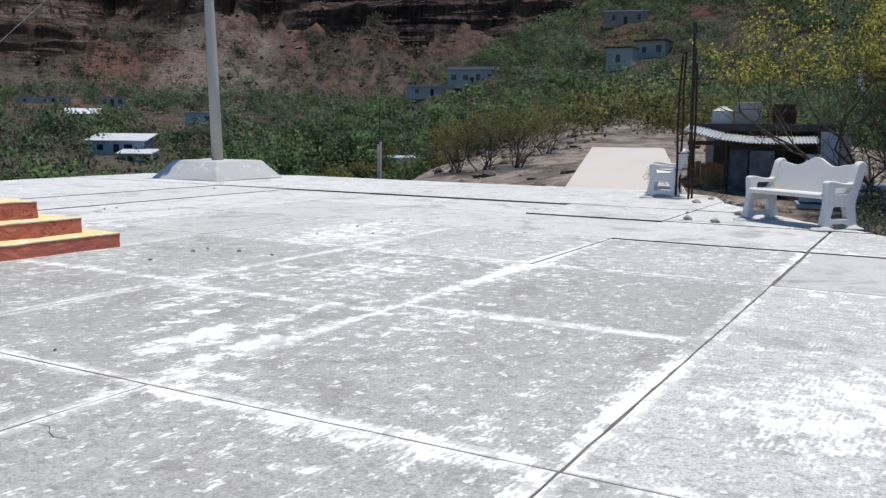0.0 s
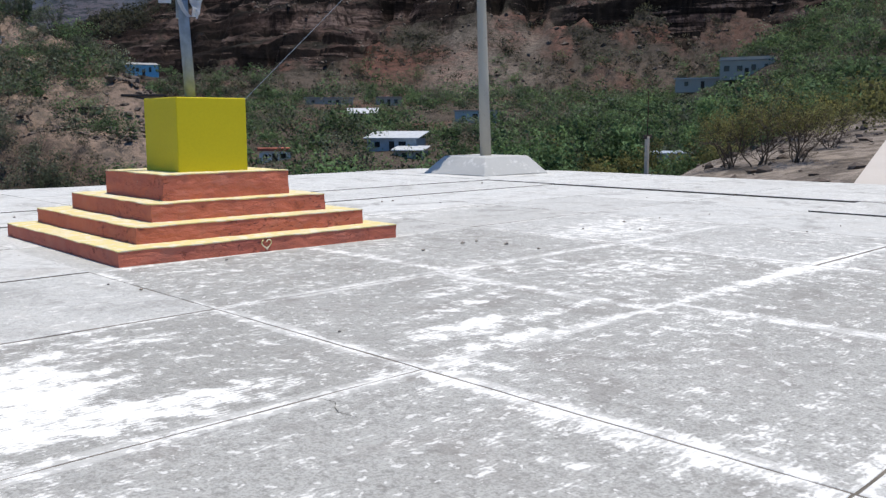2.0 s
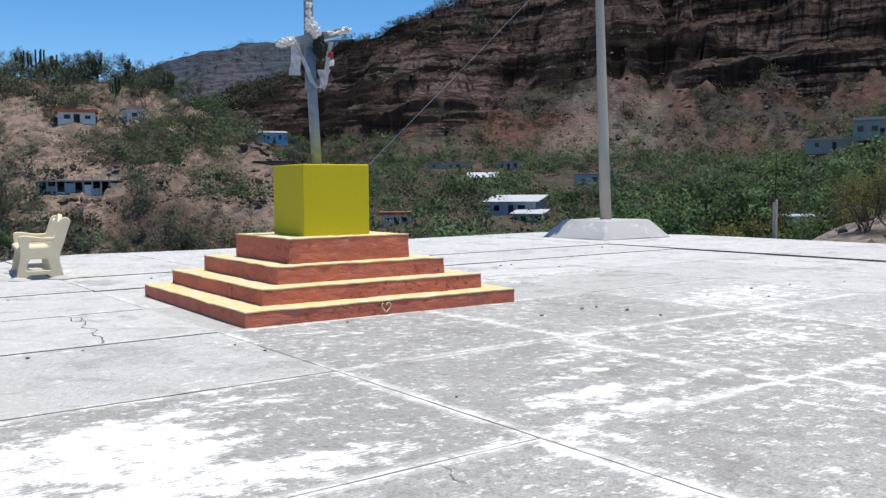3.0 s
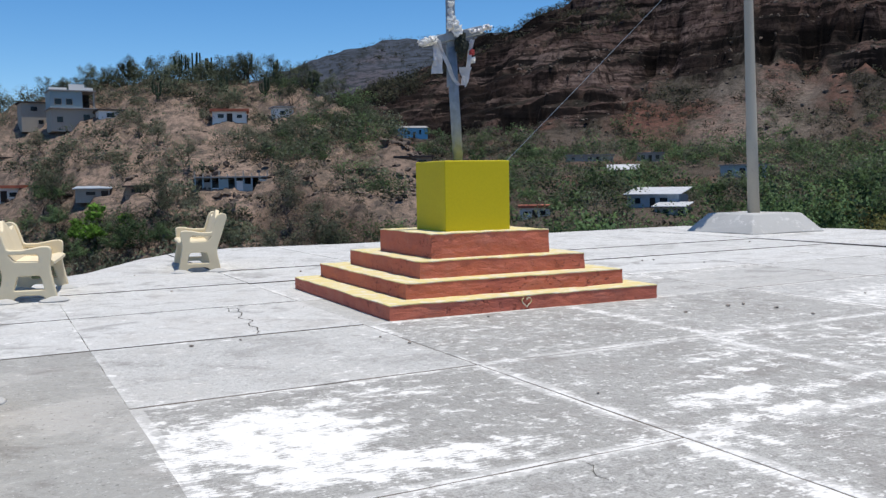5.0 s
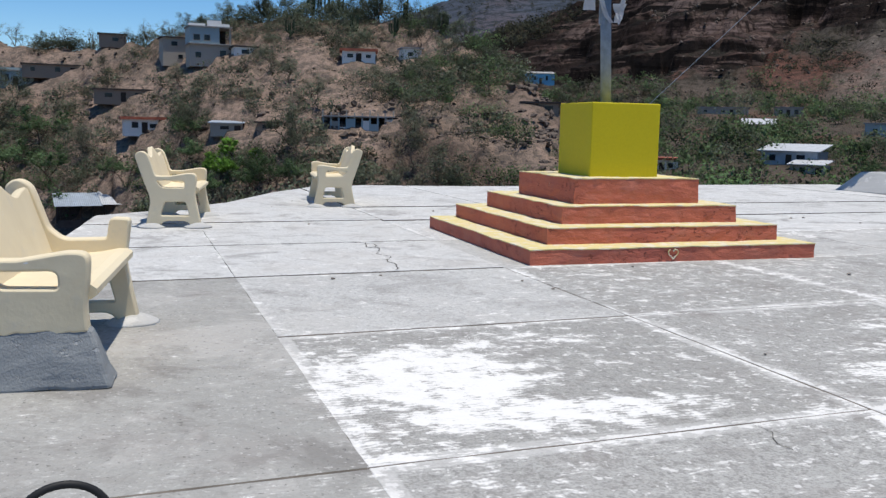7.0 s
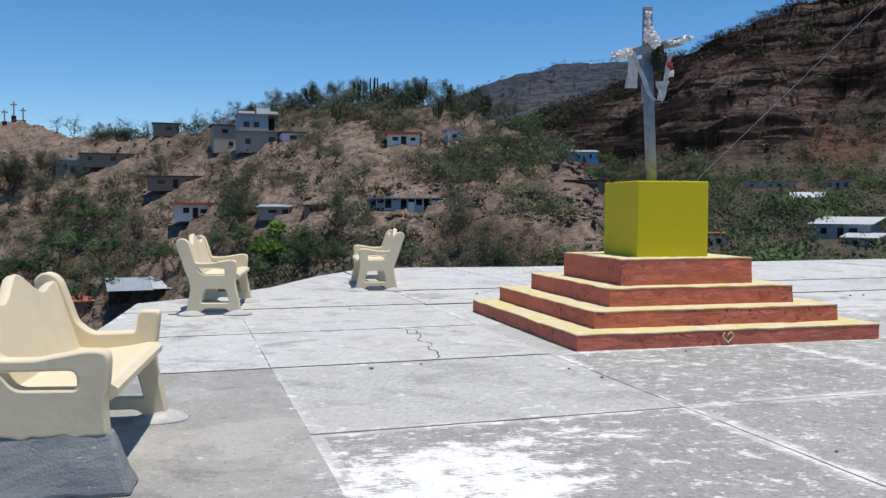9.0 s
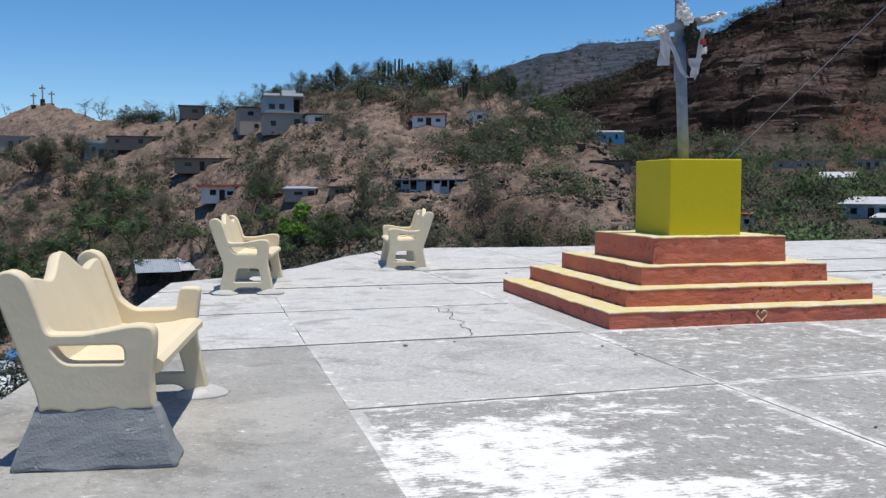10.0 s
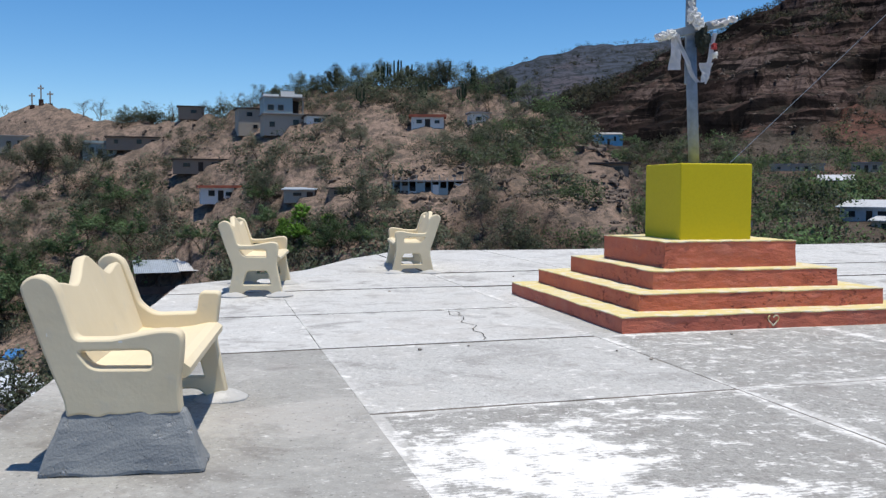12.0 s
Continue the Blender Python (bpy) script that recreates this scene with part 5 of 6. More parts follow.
scatter("hillside_scrub", rng, 17000, -22, 28, 50, 240, 0.5, 1.5, 24, MAT_SCRUB, "dry grey-green scrub on the hillside", lambda az, r, x, y: (az > -6.5) | (land(x, y)[0] < r * 0.05), leaf=0.19)
scatter("hillside_bushes", rng, 12000, -22, 28, 42, 240, 0.9, 3.0, 52, MAT_DUSKY, "dusky green mesquite bushes on the hillside", lambda az, r, x, y: ((az < 13) | (fractal(x / 8 + 3, y / 8, 3) > 0.08)) & ~((az < -6.5) & (land(x, y)[0] > r * 0.05)), leaf=0.14)
scatter("knoll_bushes", rng, 900, -24, 40, 22, 70, 1.0, 2.2, 130, MAT_GREEN, "green bushes on the slope below the plaza", lambda az, r, x, y: az > -8, leaf=0.1)
scatter("valley_trees", rng, 1300, 22, 62, 105, 290, 1.2, 4.6, 64, MAT_GREEN, "green mesquite trees in the valley", leaf=0.14, thick=0.15)
scatter("dusky_valley_trees", rng, 1200, 22, 62, 100, 290, 1.2, 4.2, 56, MAT_DUSKY, "dusky grey-green trees in the valley", leaf=0.135, thick=0.2)
scatter("low_trees", rng, 1500, -22, 6, 60, 190, 1.4, 3.0, 110, MAT_GREEN, "green trees in the valley below the hill", lambda az, r, x, y: land(x, y)[0] < -8, leaf=0.1, thick=0.12)
scatter("shoulder_trees", rng, 330, 14.5, 27, 80, 170, 1.6, 3.2, 90, MAT_GREEN, "green trees on the hill's shoulder", lambda az, r, x, y: (az > 15) & ((r > 112) | (az > 22)), leaf=0.11, thick=0.25)
scatter("crest_bushes", rng, 9000, 1.5, 23, 100, 200, 1.2, 2.6, 60, MAT_DUSKY, "dusky green bushes along the hill's crest", lambda az, r, x, y: (land(x, y)[0] - 1.26) / r > rise(HILL, az) - 0.004, leaf=0.12, thick=0.0)
scatter("near_valley_trees", rng, 330, 20, 62, 40, 110, 1.4, 3.0, 190, MAT_GREEN, "green mesquite trees below the plaza", leaf=0.085, thick=0.3)
scatter("slope_trees", rng, 1250, 50, 86, 105, 270, 1.2, 4.4, 56, MAT_GREEN, "green trees covering the slope", leaf=0.14, thick=0.2)
scatter("dusky_slope_trees", rng, 800, 50, 86, 105, 270, 1.2, 3.8, 75, MAT_DUSKY, "dusky trees covering the slope", leaf=0.135, thick=0.2)
scatter("upper_slope_trees", rng, 1700, 62, 86, 120, 262, 1.4, 3.8, 40, MAT_GREEN, "green trees high on the slope", leaf=0.14, thick=0.3)
scatter("near_slope_trees", rng, 230, 56, 86, 55, 108, 1.4, 3.0, 190, MAT_GREEN, "green trees at the foot of the slope", leaf=0.085, thick=0.25)
scatter("olive_bushes", rng, 170, 58, 80, 40, 90, 1.2, 2.4, 190, MAT_OLIVE, "olive and yellowish bushes behind the dirt bank", leaf=0.08, thick=0.25)
scatter("slope_scrub", rng, 1000, 46, 86, 50, 330, 1.0, 2.4, 40, MAT_SCRUB, "dry scrub between the trees", leaf=0.14, thick=0.4)
scatter("edge_weeds", rng, 130, 72, 92, 13, 24, 0.14, 0.4, 70, MAT_SCRUB, "dry weeds along the plaza's edge", leaf=0.1, thick=0.3, margin=0.2)
scatter("edge_bushes", rng, 70, 84, 98, 13.5, 24, 0.3, 0.9, 150, MAT_DUSKY, "dark green bushes behind the bench at the edge", leaf=0.08, thick=0.4, margin=0.6)
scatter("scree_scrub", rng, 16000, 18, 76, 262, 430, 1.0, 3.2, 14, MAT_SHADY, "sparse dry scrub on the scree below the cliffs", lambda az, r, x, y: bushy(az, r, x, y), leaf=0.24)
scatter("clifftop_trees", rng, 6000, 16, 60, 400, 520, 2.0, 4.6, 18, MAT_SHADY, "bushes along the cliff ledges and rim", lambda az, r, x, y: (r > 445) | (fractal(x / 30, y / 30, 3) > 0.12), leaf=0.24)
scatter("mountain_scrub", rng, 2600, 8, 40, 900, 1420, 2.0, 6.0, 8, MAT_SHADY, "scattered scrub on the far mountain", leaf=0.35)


def limb(bm, rng, start, direction, length, radius, depth, tips, bend=0.25, lift=0.06):
    pts, p, d = [start], start.copy(), direction.normalized()
    for _ in range(4):
        d = (d + Vector(rng.normal(size=3)) * bend + Vector((0, 0, lift))).normalized()
        p = p + d * (length / 4)
        pts.append(p.copy())
    if depth == 0:
        pts = pts[::2]
    tube(bm, pts, [radius * (1 - 0.6 * k / (len(pts) - 1)) for k in range(len(pts))], 6 if depth > 1 else 4 if depth else 3, cap=False)
    if depth == 0:
        tips.extend(q.copy() for q in (pts[1], pts[1].lerp(pts[2], 0.5), pts[2]))
        return
    for k in (1, 2, 3, 4, 4):
        side = Vector(rng.normal(size=3)) * Vector((1, 1, 0.5))
        limb(bm, rng, pts[k], (d * 0.8 + side.normalized() * 0.9), length * rng.uniform(0.5, 0.75), radius * 0.5, depth - 1, tips, bend, lift)


def tree_parts(seed, tall, spread, depth, leaves, leaf, radius, mat, stems=1, lift=0.06, core=0.0, every=1, cluster=4.0, low=0.4):
    """Trunk with limbs, and a crown of loose leaf clumps at the twigs' ends."""
    r = np.random.default_rng(seed)
    bm, tips = bmesh.new(), []
    for k in range(stems):
        a = 2 * math.pi * (k + r.uniform(0, 0.6)) / stems
        lean = Vector((math.cos(a), math.sin(a), 0)) * (0.25 + spread * 0.35)
        limb(bm, r, Vector((lean.x * 0.1, lean.y * 0.1, -0.25)), lean * 0.8 + Vector((0, 0, 1)), tall * 0.55, radius, depth, tips, 0.25, lift)
    bmesh.ops.scale(bm, vec=(spread, spread, 1), verts=bm.verts)
    for p in tips:
        p.x, p.y = p.x * spread, p.y * spread
    trunk = finish(bm, MAT_BARK, True)
    c = np.array([tuple(t) for t in tips if t.z > tall * low])
    return trunk, foliage(r, c, np.full(len(c), leaf * cluster), leaves, leaf, mat, 0.8, core, every)


def plant(trunk, crown, m, label, group=""):
    t = thing("tree", m, label, "tree", group)
    part("trunk", trunk, None, t)
    part("crown", crown, None, t)
    return t


ROUND = [tree_parts(31 + k, 4.2, 1.0, 2, 34, 0.075, 0.075, MAT_DUSKY, 2, cluster=7.5) for k in range(3)]
LUSH = [tree_parts(41 + k, 4.0, 1.0, 2, 50, 0.085, 0.09, MAT_BRIGHT, 2, core=0.5, cluster=7.0) for k in range(2)]
BARE = [tree_parts(51 + k, 3.6, 0.9, 2, 5, 0.06, 0.07, MAT_SCRUB, 2, cluster=6.0) for k in range(2)]
GREEN_TREE = [tree_parts(61 + k, 4.4, 1.1, 2, 40, 0.075, 0.08, MAT_GREEN, 2, core=0.3, cluster=7.5) for k in range(3)]


def wood(kinds, spots, label, group):
    for n, (az, el, scale) in enumerate(spots):
        x, y, z, r = on_slope(az, el)
        trunk, crown = kinds[n % len(kinds)]
        if el < 10 and not in_sight(np.array([az]), np.array([r]), np.array([z + 5.0 * scale]))[0]:
            continue
        t = plant(trunk, crown, pose(x, y, z - 0.05, 0, 0, n * 77), label, group)
        scale *= 1.5 if az < -4 and el < 4 else 1.0
        t.scale = (scale, scale, scale)


wood(ROUND, [(az, 12, s * 0.95) for az, s in ((2.2, 0.9), (2.9, 0.7), (4.3, 1.0), (5.2, 0.8), (6.2, 0.9), (7.0, 1.1), (7.7, 1.0), (8.4, 1.2), (9.2, 1.2), (10.1, 1.1), (10.9, 0.9), (11.7, 1.0), (12.6, 1.2), (13.3, 1.3), (14.1, 1.3), (14.9, 1.2), (15.8, 1.1), (16.8, 1.0), (17.8, 1.0), (18.8, 1.0), (-5.8, 0.8), (-7.0, 0.6))],
     "dusky green tree on the hill's crest", "trees along the crest")
wood(BARE, [(az, 12, s * 1.25) for az, s in ((-13.2, 0.7), (-12.4, 0.6), (-8.2, 1.0), (-7.3, 1.1), (-4.4, 1.3), (-3.2, 0.9), (-1.4, 0.8), (-0.2, 0.9), (1.0, 0.9), (6.6, 1.0))],
     "almost bare grey tree on the crest", "trees along the crest")
wood(ROUND, [(7.2, 3.0, 1.0), (8.0, 2.6, 1.0), (9.6, 1.4, 0.9), (13.4, 2.2, 0.9), (14.4, 1.6, 0.9), (1.8, 2.0, 1.0), (-2.8, 2.6, 1.0), (11.2, 3.6, 0.8), (5.8, 3.4, 0.9), (17.0, 2.0, 1.0), (19.0, 2.8, 1.0), (18.0, 4.2, 1.0), (20.2, 3.4, 1.0), (16.2, 5.0, 1.0), (2.8, -1.0, 1.2), (8.2, -1.2, 1.2), (8.8, -2.2, 1.1), (15.2, -1.4, 1.0), (16.2, -2.6, 1.0), (-11.2, 1.0, 1.1), (-10.2, 1.2, 1.2), (-9.2, 1.3, 1.2), (-8.4, 1.2, 1.1), (-10.6, 0.4, 1.1), (-13.2, -0.6, 1.2), (-15.8, -1.6, 1.3), (-7.8, 0.2, 1.2), (-9.0, -0.4, 1.3), (-10.8, 0.4, 1.4), (-3.6, -2.0, 1.1)],
     "dusky mesquite tree on the dry slope", "trees on the dry slope")
wood(LUSH, [(4.1, -3.0, 0.9), (4.9, -2.6, 1.0), (3.3, -3.4, 0.8), (5.6, -3.0, 0.9), (4.5, -3.8, 0.9)], "fresh bright green tree below the plaza", "bright trees below the plaza")
wood(GREEN_TREE, [(-14.6, -8.2, 0.75), (-13.4, -8.0, 0.8), (-12.2, -7.8, 0.8), (-15.6, -5.4, 1.0), (-13.8, -5.2, 1.1), (-12.0, -5.6, 1.0), (-11.0, -6.6, 1.0), (-15.2, -9.6, 0.6), (-14.9, -6.6, 1.1), (-16.6, -3.6, 1.0), (6.4, -3.6, 0.9), (7.2, -4.0, 0.9), (8.0, -4.3, 0.8), (5.6, -4.4, 0.9), (3.6, -4.6, 0.8), (2.8, -3.8, 0.9), (1.6, -1.8, 1.1), (2.4, -2.8, 1.0), (7.4, -3.4, 0.9), (6.2, -4.4, 0.8), (8.8, -4.2, 0.8), (29.5, -2.6, 0.8), (31, -1.6, 1.0), (33.0, -2.4, 0.9), (34.6, -1.0, 1.0), (42.0, -1.4, 1.0), (43.2, -2.6, 0.9), (45.5, -1.6, 1.0), (47.0, -2.4, 0.9), (49.0, -1.4, 1.1), (51.0, -2.2, 0.9), (53.0, -1.0, 1.1), (57.5, -1.8, 1.0), (59.4, -0.8, 1.1), (61.0, -1.6, 1.0), (63.0, 0.2, 1.1), (64.5, 1.2, 1.1), (66.5, 2.0, 1.2), (68.0, 1.2, 1.2), (26.0, 1.6, 1.1), (27.5, 1.0, 1.1), (25.0, 2.8, 1.0), (-12.6, -2.0, 1.2), (-14.2, -7.2, 1.3), (-13.4, -6.6, 1.4), (-13.6, -5.0, 1.2), (-9.4, -5.0, 1.3), (-8.2, -3.4, 1.2), (-7.4, -6.8, 1.3), (-10.2, -7.4, 1.4), (-12.6, -7.4, 1.3), (-14.8, -3.2, 1.3), (-5.4, -4.0, 1.2), (-1.6, -3.8, 1.1), (0.2, -3.2, 1.2), (-14.2, -0.6, 1.3), (-6.2, -1.6, 1.2)],
     "green mesquite tree in the valley", "green trees in the valley")


def cactus(az, el, tall, seed):
    """A clump of upright ribbed arms, branching low."""
    x, y, z, r = on_slope(az, el)
    rnd = random.Random(seed)
    t = thing("cactus", pose(x, y, z - 0.1), "tall dark green columnar cactus on the hill's crest", "cactus", "cacti on the crest")
    part("trunk", tube(bmesh.new(), [(0, 0, 0), (0.03, 0, tall * 0.3)], [0.2, 0.17], 7), MAT_CACTUS, t)
    for k in range(rnd.randint(6, 9)):
        a, out = rnd.uniform(0, 6.3), rnd.uniform(0.25, 1.1)
        cx, cy, low = math.cos(a) * out, math.sin(a) * out, tall * rnd.uniform(0.12, 0.28)
        top_ = tall * rnd.uniform(0.65, 1.0)
        bm = tube(bmesh.new(), [(0.02, 0, low), (cx * 0.7, cy * 0.7, low + 0.25), (cx, cy, low + 0.7), (cx * 1.05, cy * 1.05, top_), (cx * 1.05, cy * 1.05, top_ + 0.08)],
                  [0.12, 0.14, 0.15, 0.14, 0.05], 7)
        part("arm", bm, MAT_CACTUS, t)


MAT_CACTUS = plain("cactus_skin", (0.05, 0.075, 0.04), 0.8, 0.0, 0.5, 3)
for n, (az_, el_, tall_) in enumerate(((6.6, 12, 3.4), (9.6, 12, 4.2), (10.4, 12, 4.6), (11.3, 12, 4.0), (13.6, 12, 4.4), (15.3, 12, 4.0), (12.2, 5.6, 3.6), (8.2, 5.2, 3.0), (14.6, 5.4, 3.2), (17.5, 12, 3.4))):
    cactus(az_, el_, tall_, n)


def grove(kinds, tall, spots, label, group):
    """Trees at a bearing and distance, each tall enough to reach a given rise."""
    for n, (az, r, el) in enumerate(spots):
        x, y = at_bearing(az, r)
        z = height(x, y)
        s = min(max((1.26 + r * math.tan(radians(el)) - z) / tall, 0.4), 2.6)
        t = plant(*kinds[n % len(kinds)], pose(x, y, z - 0.05, 0, 0, n * 67), label, group)
        t.scale = (s, s, s)


FEATHERY = [tree_parts(91 + k, 4.4, 0.9, 2, 62, 0.075, 0.06, MAT_FRESH, 3, 0.14, cluster=6.5) for k in range(2)]
FEATHERY += [tree_parts(95, 4.4, 1.0, 2, 62, 0.075, 0.06, MAT_OLIVE, 3, 0.1, cluster=6.5)]
grove(FEATHERY, 5.0, [(45.4, 62, -0.2), (47.6, 66, 0.9), (50.2, 70, 0.7), (48.8, 58, -0.6), (53.2, 74, 1.8), (55.0, 66, 0.2), (58.0, 80, 2.2), (60.2, 58, 0.2), (62.3, 60, 1.6), (64.0, 52, 1.0), (66.2, 58, 1.6), (68.6, 62, 1.9), (34.0, 56, -1.3), (31.6, 60, -1.6), (36.2, 60, -2.2), (42.4, 58, -1.8), (28.8, 60, -2.0), (52.0, 56, -1.2), (57.0, 54, -1.6), (70.4, 66, 2.2), (72.6, 60, 2.4)],
      "feathery green mesquite tree below the plaza's edge", "mesquite trees below the edge")
grove(ROUND, 5.0, [(6.2, 62, -0.6), (7.4, 66, -0.2), (8.6, 64, -1.0), (17.4, 84, -0.2), (19.0, 82, -1.0), (15.6, 80, -1.6), (1.2, 72, -0.4), (-9.2, 90, 0.2), (-10.6, 80, -0.6), (-12.2, 84, 0.6), (0.4, 64, -2.0), (2.8, 58, -2.4)],
      "wide dusky mesquite tree on the lower slope", "trees on the lower slope")


# ---- beside the path: shed, tanks, trees, post ----
SHED = pose(18.6, -3.3, -0.7, 0, 0, -79)


def build_shed():
    t = thing("shed", SHED, "dark lean-to shed of planks, block and corrugated tin", "shed")
    part("back_wall", boxed(-1.5, 1.75, 1.6, 1.8, -0.2, 2.05), MAT_BLOCK, t)
    part("side_wall", boxed(1.55, 1.75, 0.0, 1.6, -0.2, 1.9), MAT_BLOCK, t)
    part("roof_slab", boxed(-1.75, 1.7, 0.35, 1.9, 2.0, 2.17, 0.01), MAT_ROOF_OR_SHADE, t, "dark flat roof")
    for x in (-1.7, -0.9, 0.3, 1.05):
        part("post", tube(bmesh.new(), [(x, -0.15, -0.3), (x + 0.02, -0.15, 1.75)], 0.05, 7), MAT_DARKWOOD, t)
    part("beam", boxed(-1.78, 1.12, -0.2, -0.1, 1.66, 1.76), MAT_DARKWOOD, t)
    sheets = ((-1.42, 1.97, -9, 14), (-0.72, 1.83, -9, 6), (0.0, 1.79, -9, 0), (0.66, 1.8, -9, -1))
    for x, z, tilt, roll in sheets:
        ob = part("tin_sheet", corrugated(0.82, 0.9), MAT_TIN, t, "wavy grey tin sheet")
        ob.location, ob.rotation_euler = (x, -0.15, z), (radians(9), radians(roll), 0)
    for k in range(7):
        ob = part("plank", boxed(-1.7 + k * 0.12, -1.585 + k * 0.12, -0.12, -0.095, -0.2, 1.26 + 0.03 * math.sin(k * 2.3)), MAT_WOOD, t)
    part("tarp", boxed(-0.87, -0.42, -0.08, -0.05, -0.1, 1.55), MAT_TARP, t, "hanging grey tarpaulin")
    part("leaning_sheet", boxed(-0.36, 0.16, -0.35, -0.33, 0.3, 1.62, 0.0, pose(0, 0, 0, 8, 0, 0)), MAT_TARP, t, "grey sheet leaning on the front")
    part("leaning_sheet", boxed(0.72, 1.08, -0.35, -0.33, 0.3, 1.6, 0.0, pose(0, 0, 0, 6, 4, 0)), MAT_BLUE_TIN, t, "grey board leaning on the front")
    part("front_pier", boxed(1.12, 1.5, -0.1, 0.1, -0.2, 2.0), MAT_BLUE_TIN, t, "blue-grey end wall")
    # dark sheet added before the back wall as the shade inside
    part("dark_inside", boxed(-1.3, 1.5, 1.5, 1.58, -0.2, 1.95), MAT_ROOF_OR_SHADE, t)


build_shed()


def on_shed(x, y, z):
    return SHED @ pose(x, y, z)


def build_roof_things():
    t = thing("water_tank", on_shed(-1.08, 0.75, 2.17), "white plastic water tank on the shed's roof", "water tank")
    part("body", tube(bmesh.new(), [(0, 0, 0), (0, 0, 0.02), (0, 0, 0.27), (0, 0, 0.3), (0, 0, 0.37)], [0.235, 0.24, 0.24, 0.25, 0.12], 20), MAT_PLASTIC, t)
    part("lid", tube(bmesh.new(), [(0, 0, 0.37), (0, 0, 0.41)], [0.12, 0.1], 14), MAT_PLASTIC, t)
    t = thing("block_pillar", on_shed(-0.49, 0.8, 2.17), "grey block pillar standing on the shed's roof", "pillar")
    for k in range(3):
        part("block", boxed(-0.3, 0.3, -0.2, 0.2, 0.17 * k, 0.17 * k + 0.162, 0.008), MAT_BLOCK, t)
    t = thing("dark_barrel", on_shed(0.32, 0.85, 2.17), "dark rusty barrel on the shed's roof", "barrel")
    part("body", tube(bmesh.new(), [(0, 0, 0), (0, 0, 0.14), (0, 0, 0.15), (0, 0, 0.3), (0, 0, 0.31), (0, 0, 0.46)], [0.26, 0.26, 0.275, 0.275, 0.26, 0.26], 18), MAT_RUST, t)


build_roof_things()

crown_tree = tree_parts(77, 5.2, 0.95, 3, 26, 0.036, 0.055, MAT_YELLOWLEAF, 5, 0.16, cluster=6.0, low=0.58)
plant(*crown_tree, pose(16.6, -6.6, -0.75, 0, 0, 40), "many-stemmed tree with sparse yellow-green leaves behind the bench", "trees by the shed")
side_tree = tree_parts(78, 4.0, 1.0, 3, 12, 0.036, 0.05, MAT_GREEN, 4, 0.16, cluster=6.0)
plant(*side_tree, pose(17.0, -7.0, -0.8, 0, 0, 10), "many-stemmed green tree at the plaza's edge", "trees by the shed")
plant(*side_tree, pose(22.5, -4.6, -0.6, 0, 0, 130), "many-stemmed green tree behind the shed", "trees by the shed")
twig_tree = tree_parts(79, 2.2, 1.0, 3, 3, 0.03, 0.028, MAT_OLIVE, 5, 0.12)
for n, (az_, el_, s_) in enumerate(((63.8, -2.4, 1.0), (61.6, -2.6, 1.1), (65.5, -1.6, 0.8), (60.0, -2.8, 1.0))):
    x_, y_, z_, r_ = on_slope(az_, el_)
    t_ = plant(*twig_tree, pose(x_, y_, z_, 0, 0, 50 * n), "thin twiggy shrub on the dirt bank", "shrubs on the dirt bank")
    t_.scale = (s_, s_, s_)


def build_bag():
    """A torn bag caught on a branch."""
    rnd = random.Random(3)
    bm = bmesh.new()
    tube(bm, [(0, 0, 0), (0.05, 0, -0.06), (0.1, 0.02, -0.16), (0.06, 0.02, -0.26), (0.13, 0, -0.36), (0.2, 0, -0.44)], [0.015, 0.03, 0.05, 0.035, 0.045, 0.01], 7)
    roughen(bm, 0.03, 12.0)
    t = thing("plastic_bag", pose(16.15, -5.4, 2.5, 0, 0, -75), "torn white plastic bag caught on a branch", "bag")
    part("film", bm, MAT_PETAL, t)
    part("strip", tube(bmesh.new(), [(0.02, 0, 0), (0.2, 0, 0.02), (0.42, 0, -0.03)], [0.012, 0.025, 0.012], 6), MAT_ORANGE, t, "orange plastic strip")


def build_wire_pole():
    t = thing("wooden_pole", pose(17.9, -1.71, -0.6), "thin dark wooden pole beside the shed", "pole")
    part("shaft", tube(bmesh.new(), [(0, 0, 0), (0.02, 0, 2.2), (-0.02, 0.01, 4.35)], [0.05, 0.045, 0.035], 8), MAT_DARKWOOD, t)
    part("crossbar", boxed(-0.02, 0.02, -0.5, 0.5, 3.05, 3.09), MAT_DARKWOOD, t)


build_wire_pole()
MAT_ORANGE = plain("orange_plastic", (0.6, 0.16, 0.04), 0.6, 0.0, 0.2, 10)
build_bag()


def build_post():
    t = thing("boundary_post", pose(15.9, 5.75, -0.7), "short concrete post with a thin rod beyond the edge", "post")
    part("post", boxed(-0.045, 0.045, -0.045, 0.045, 0.0, 1.62, 0.01), MAT_BLOCK, t)
    part("rod", tube(bmesh.new(), [(0, 0, 1.6), (0.01, 0, 2.75)], 0.012, 6), MAT_RUST, t)
    part("crosspiece", boxed(-0.14, 0.16, -0.03, 0.03, 1.56, 1.66, 0.01), MAT_DARKWOOD, t)


build_post()


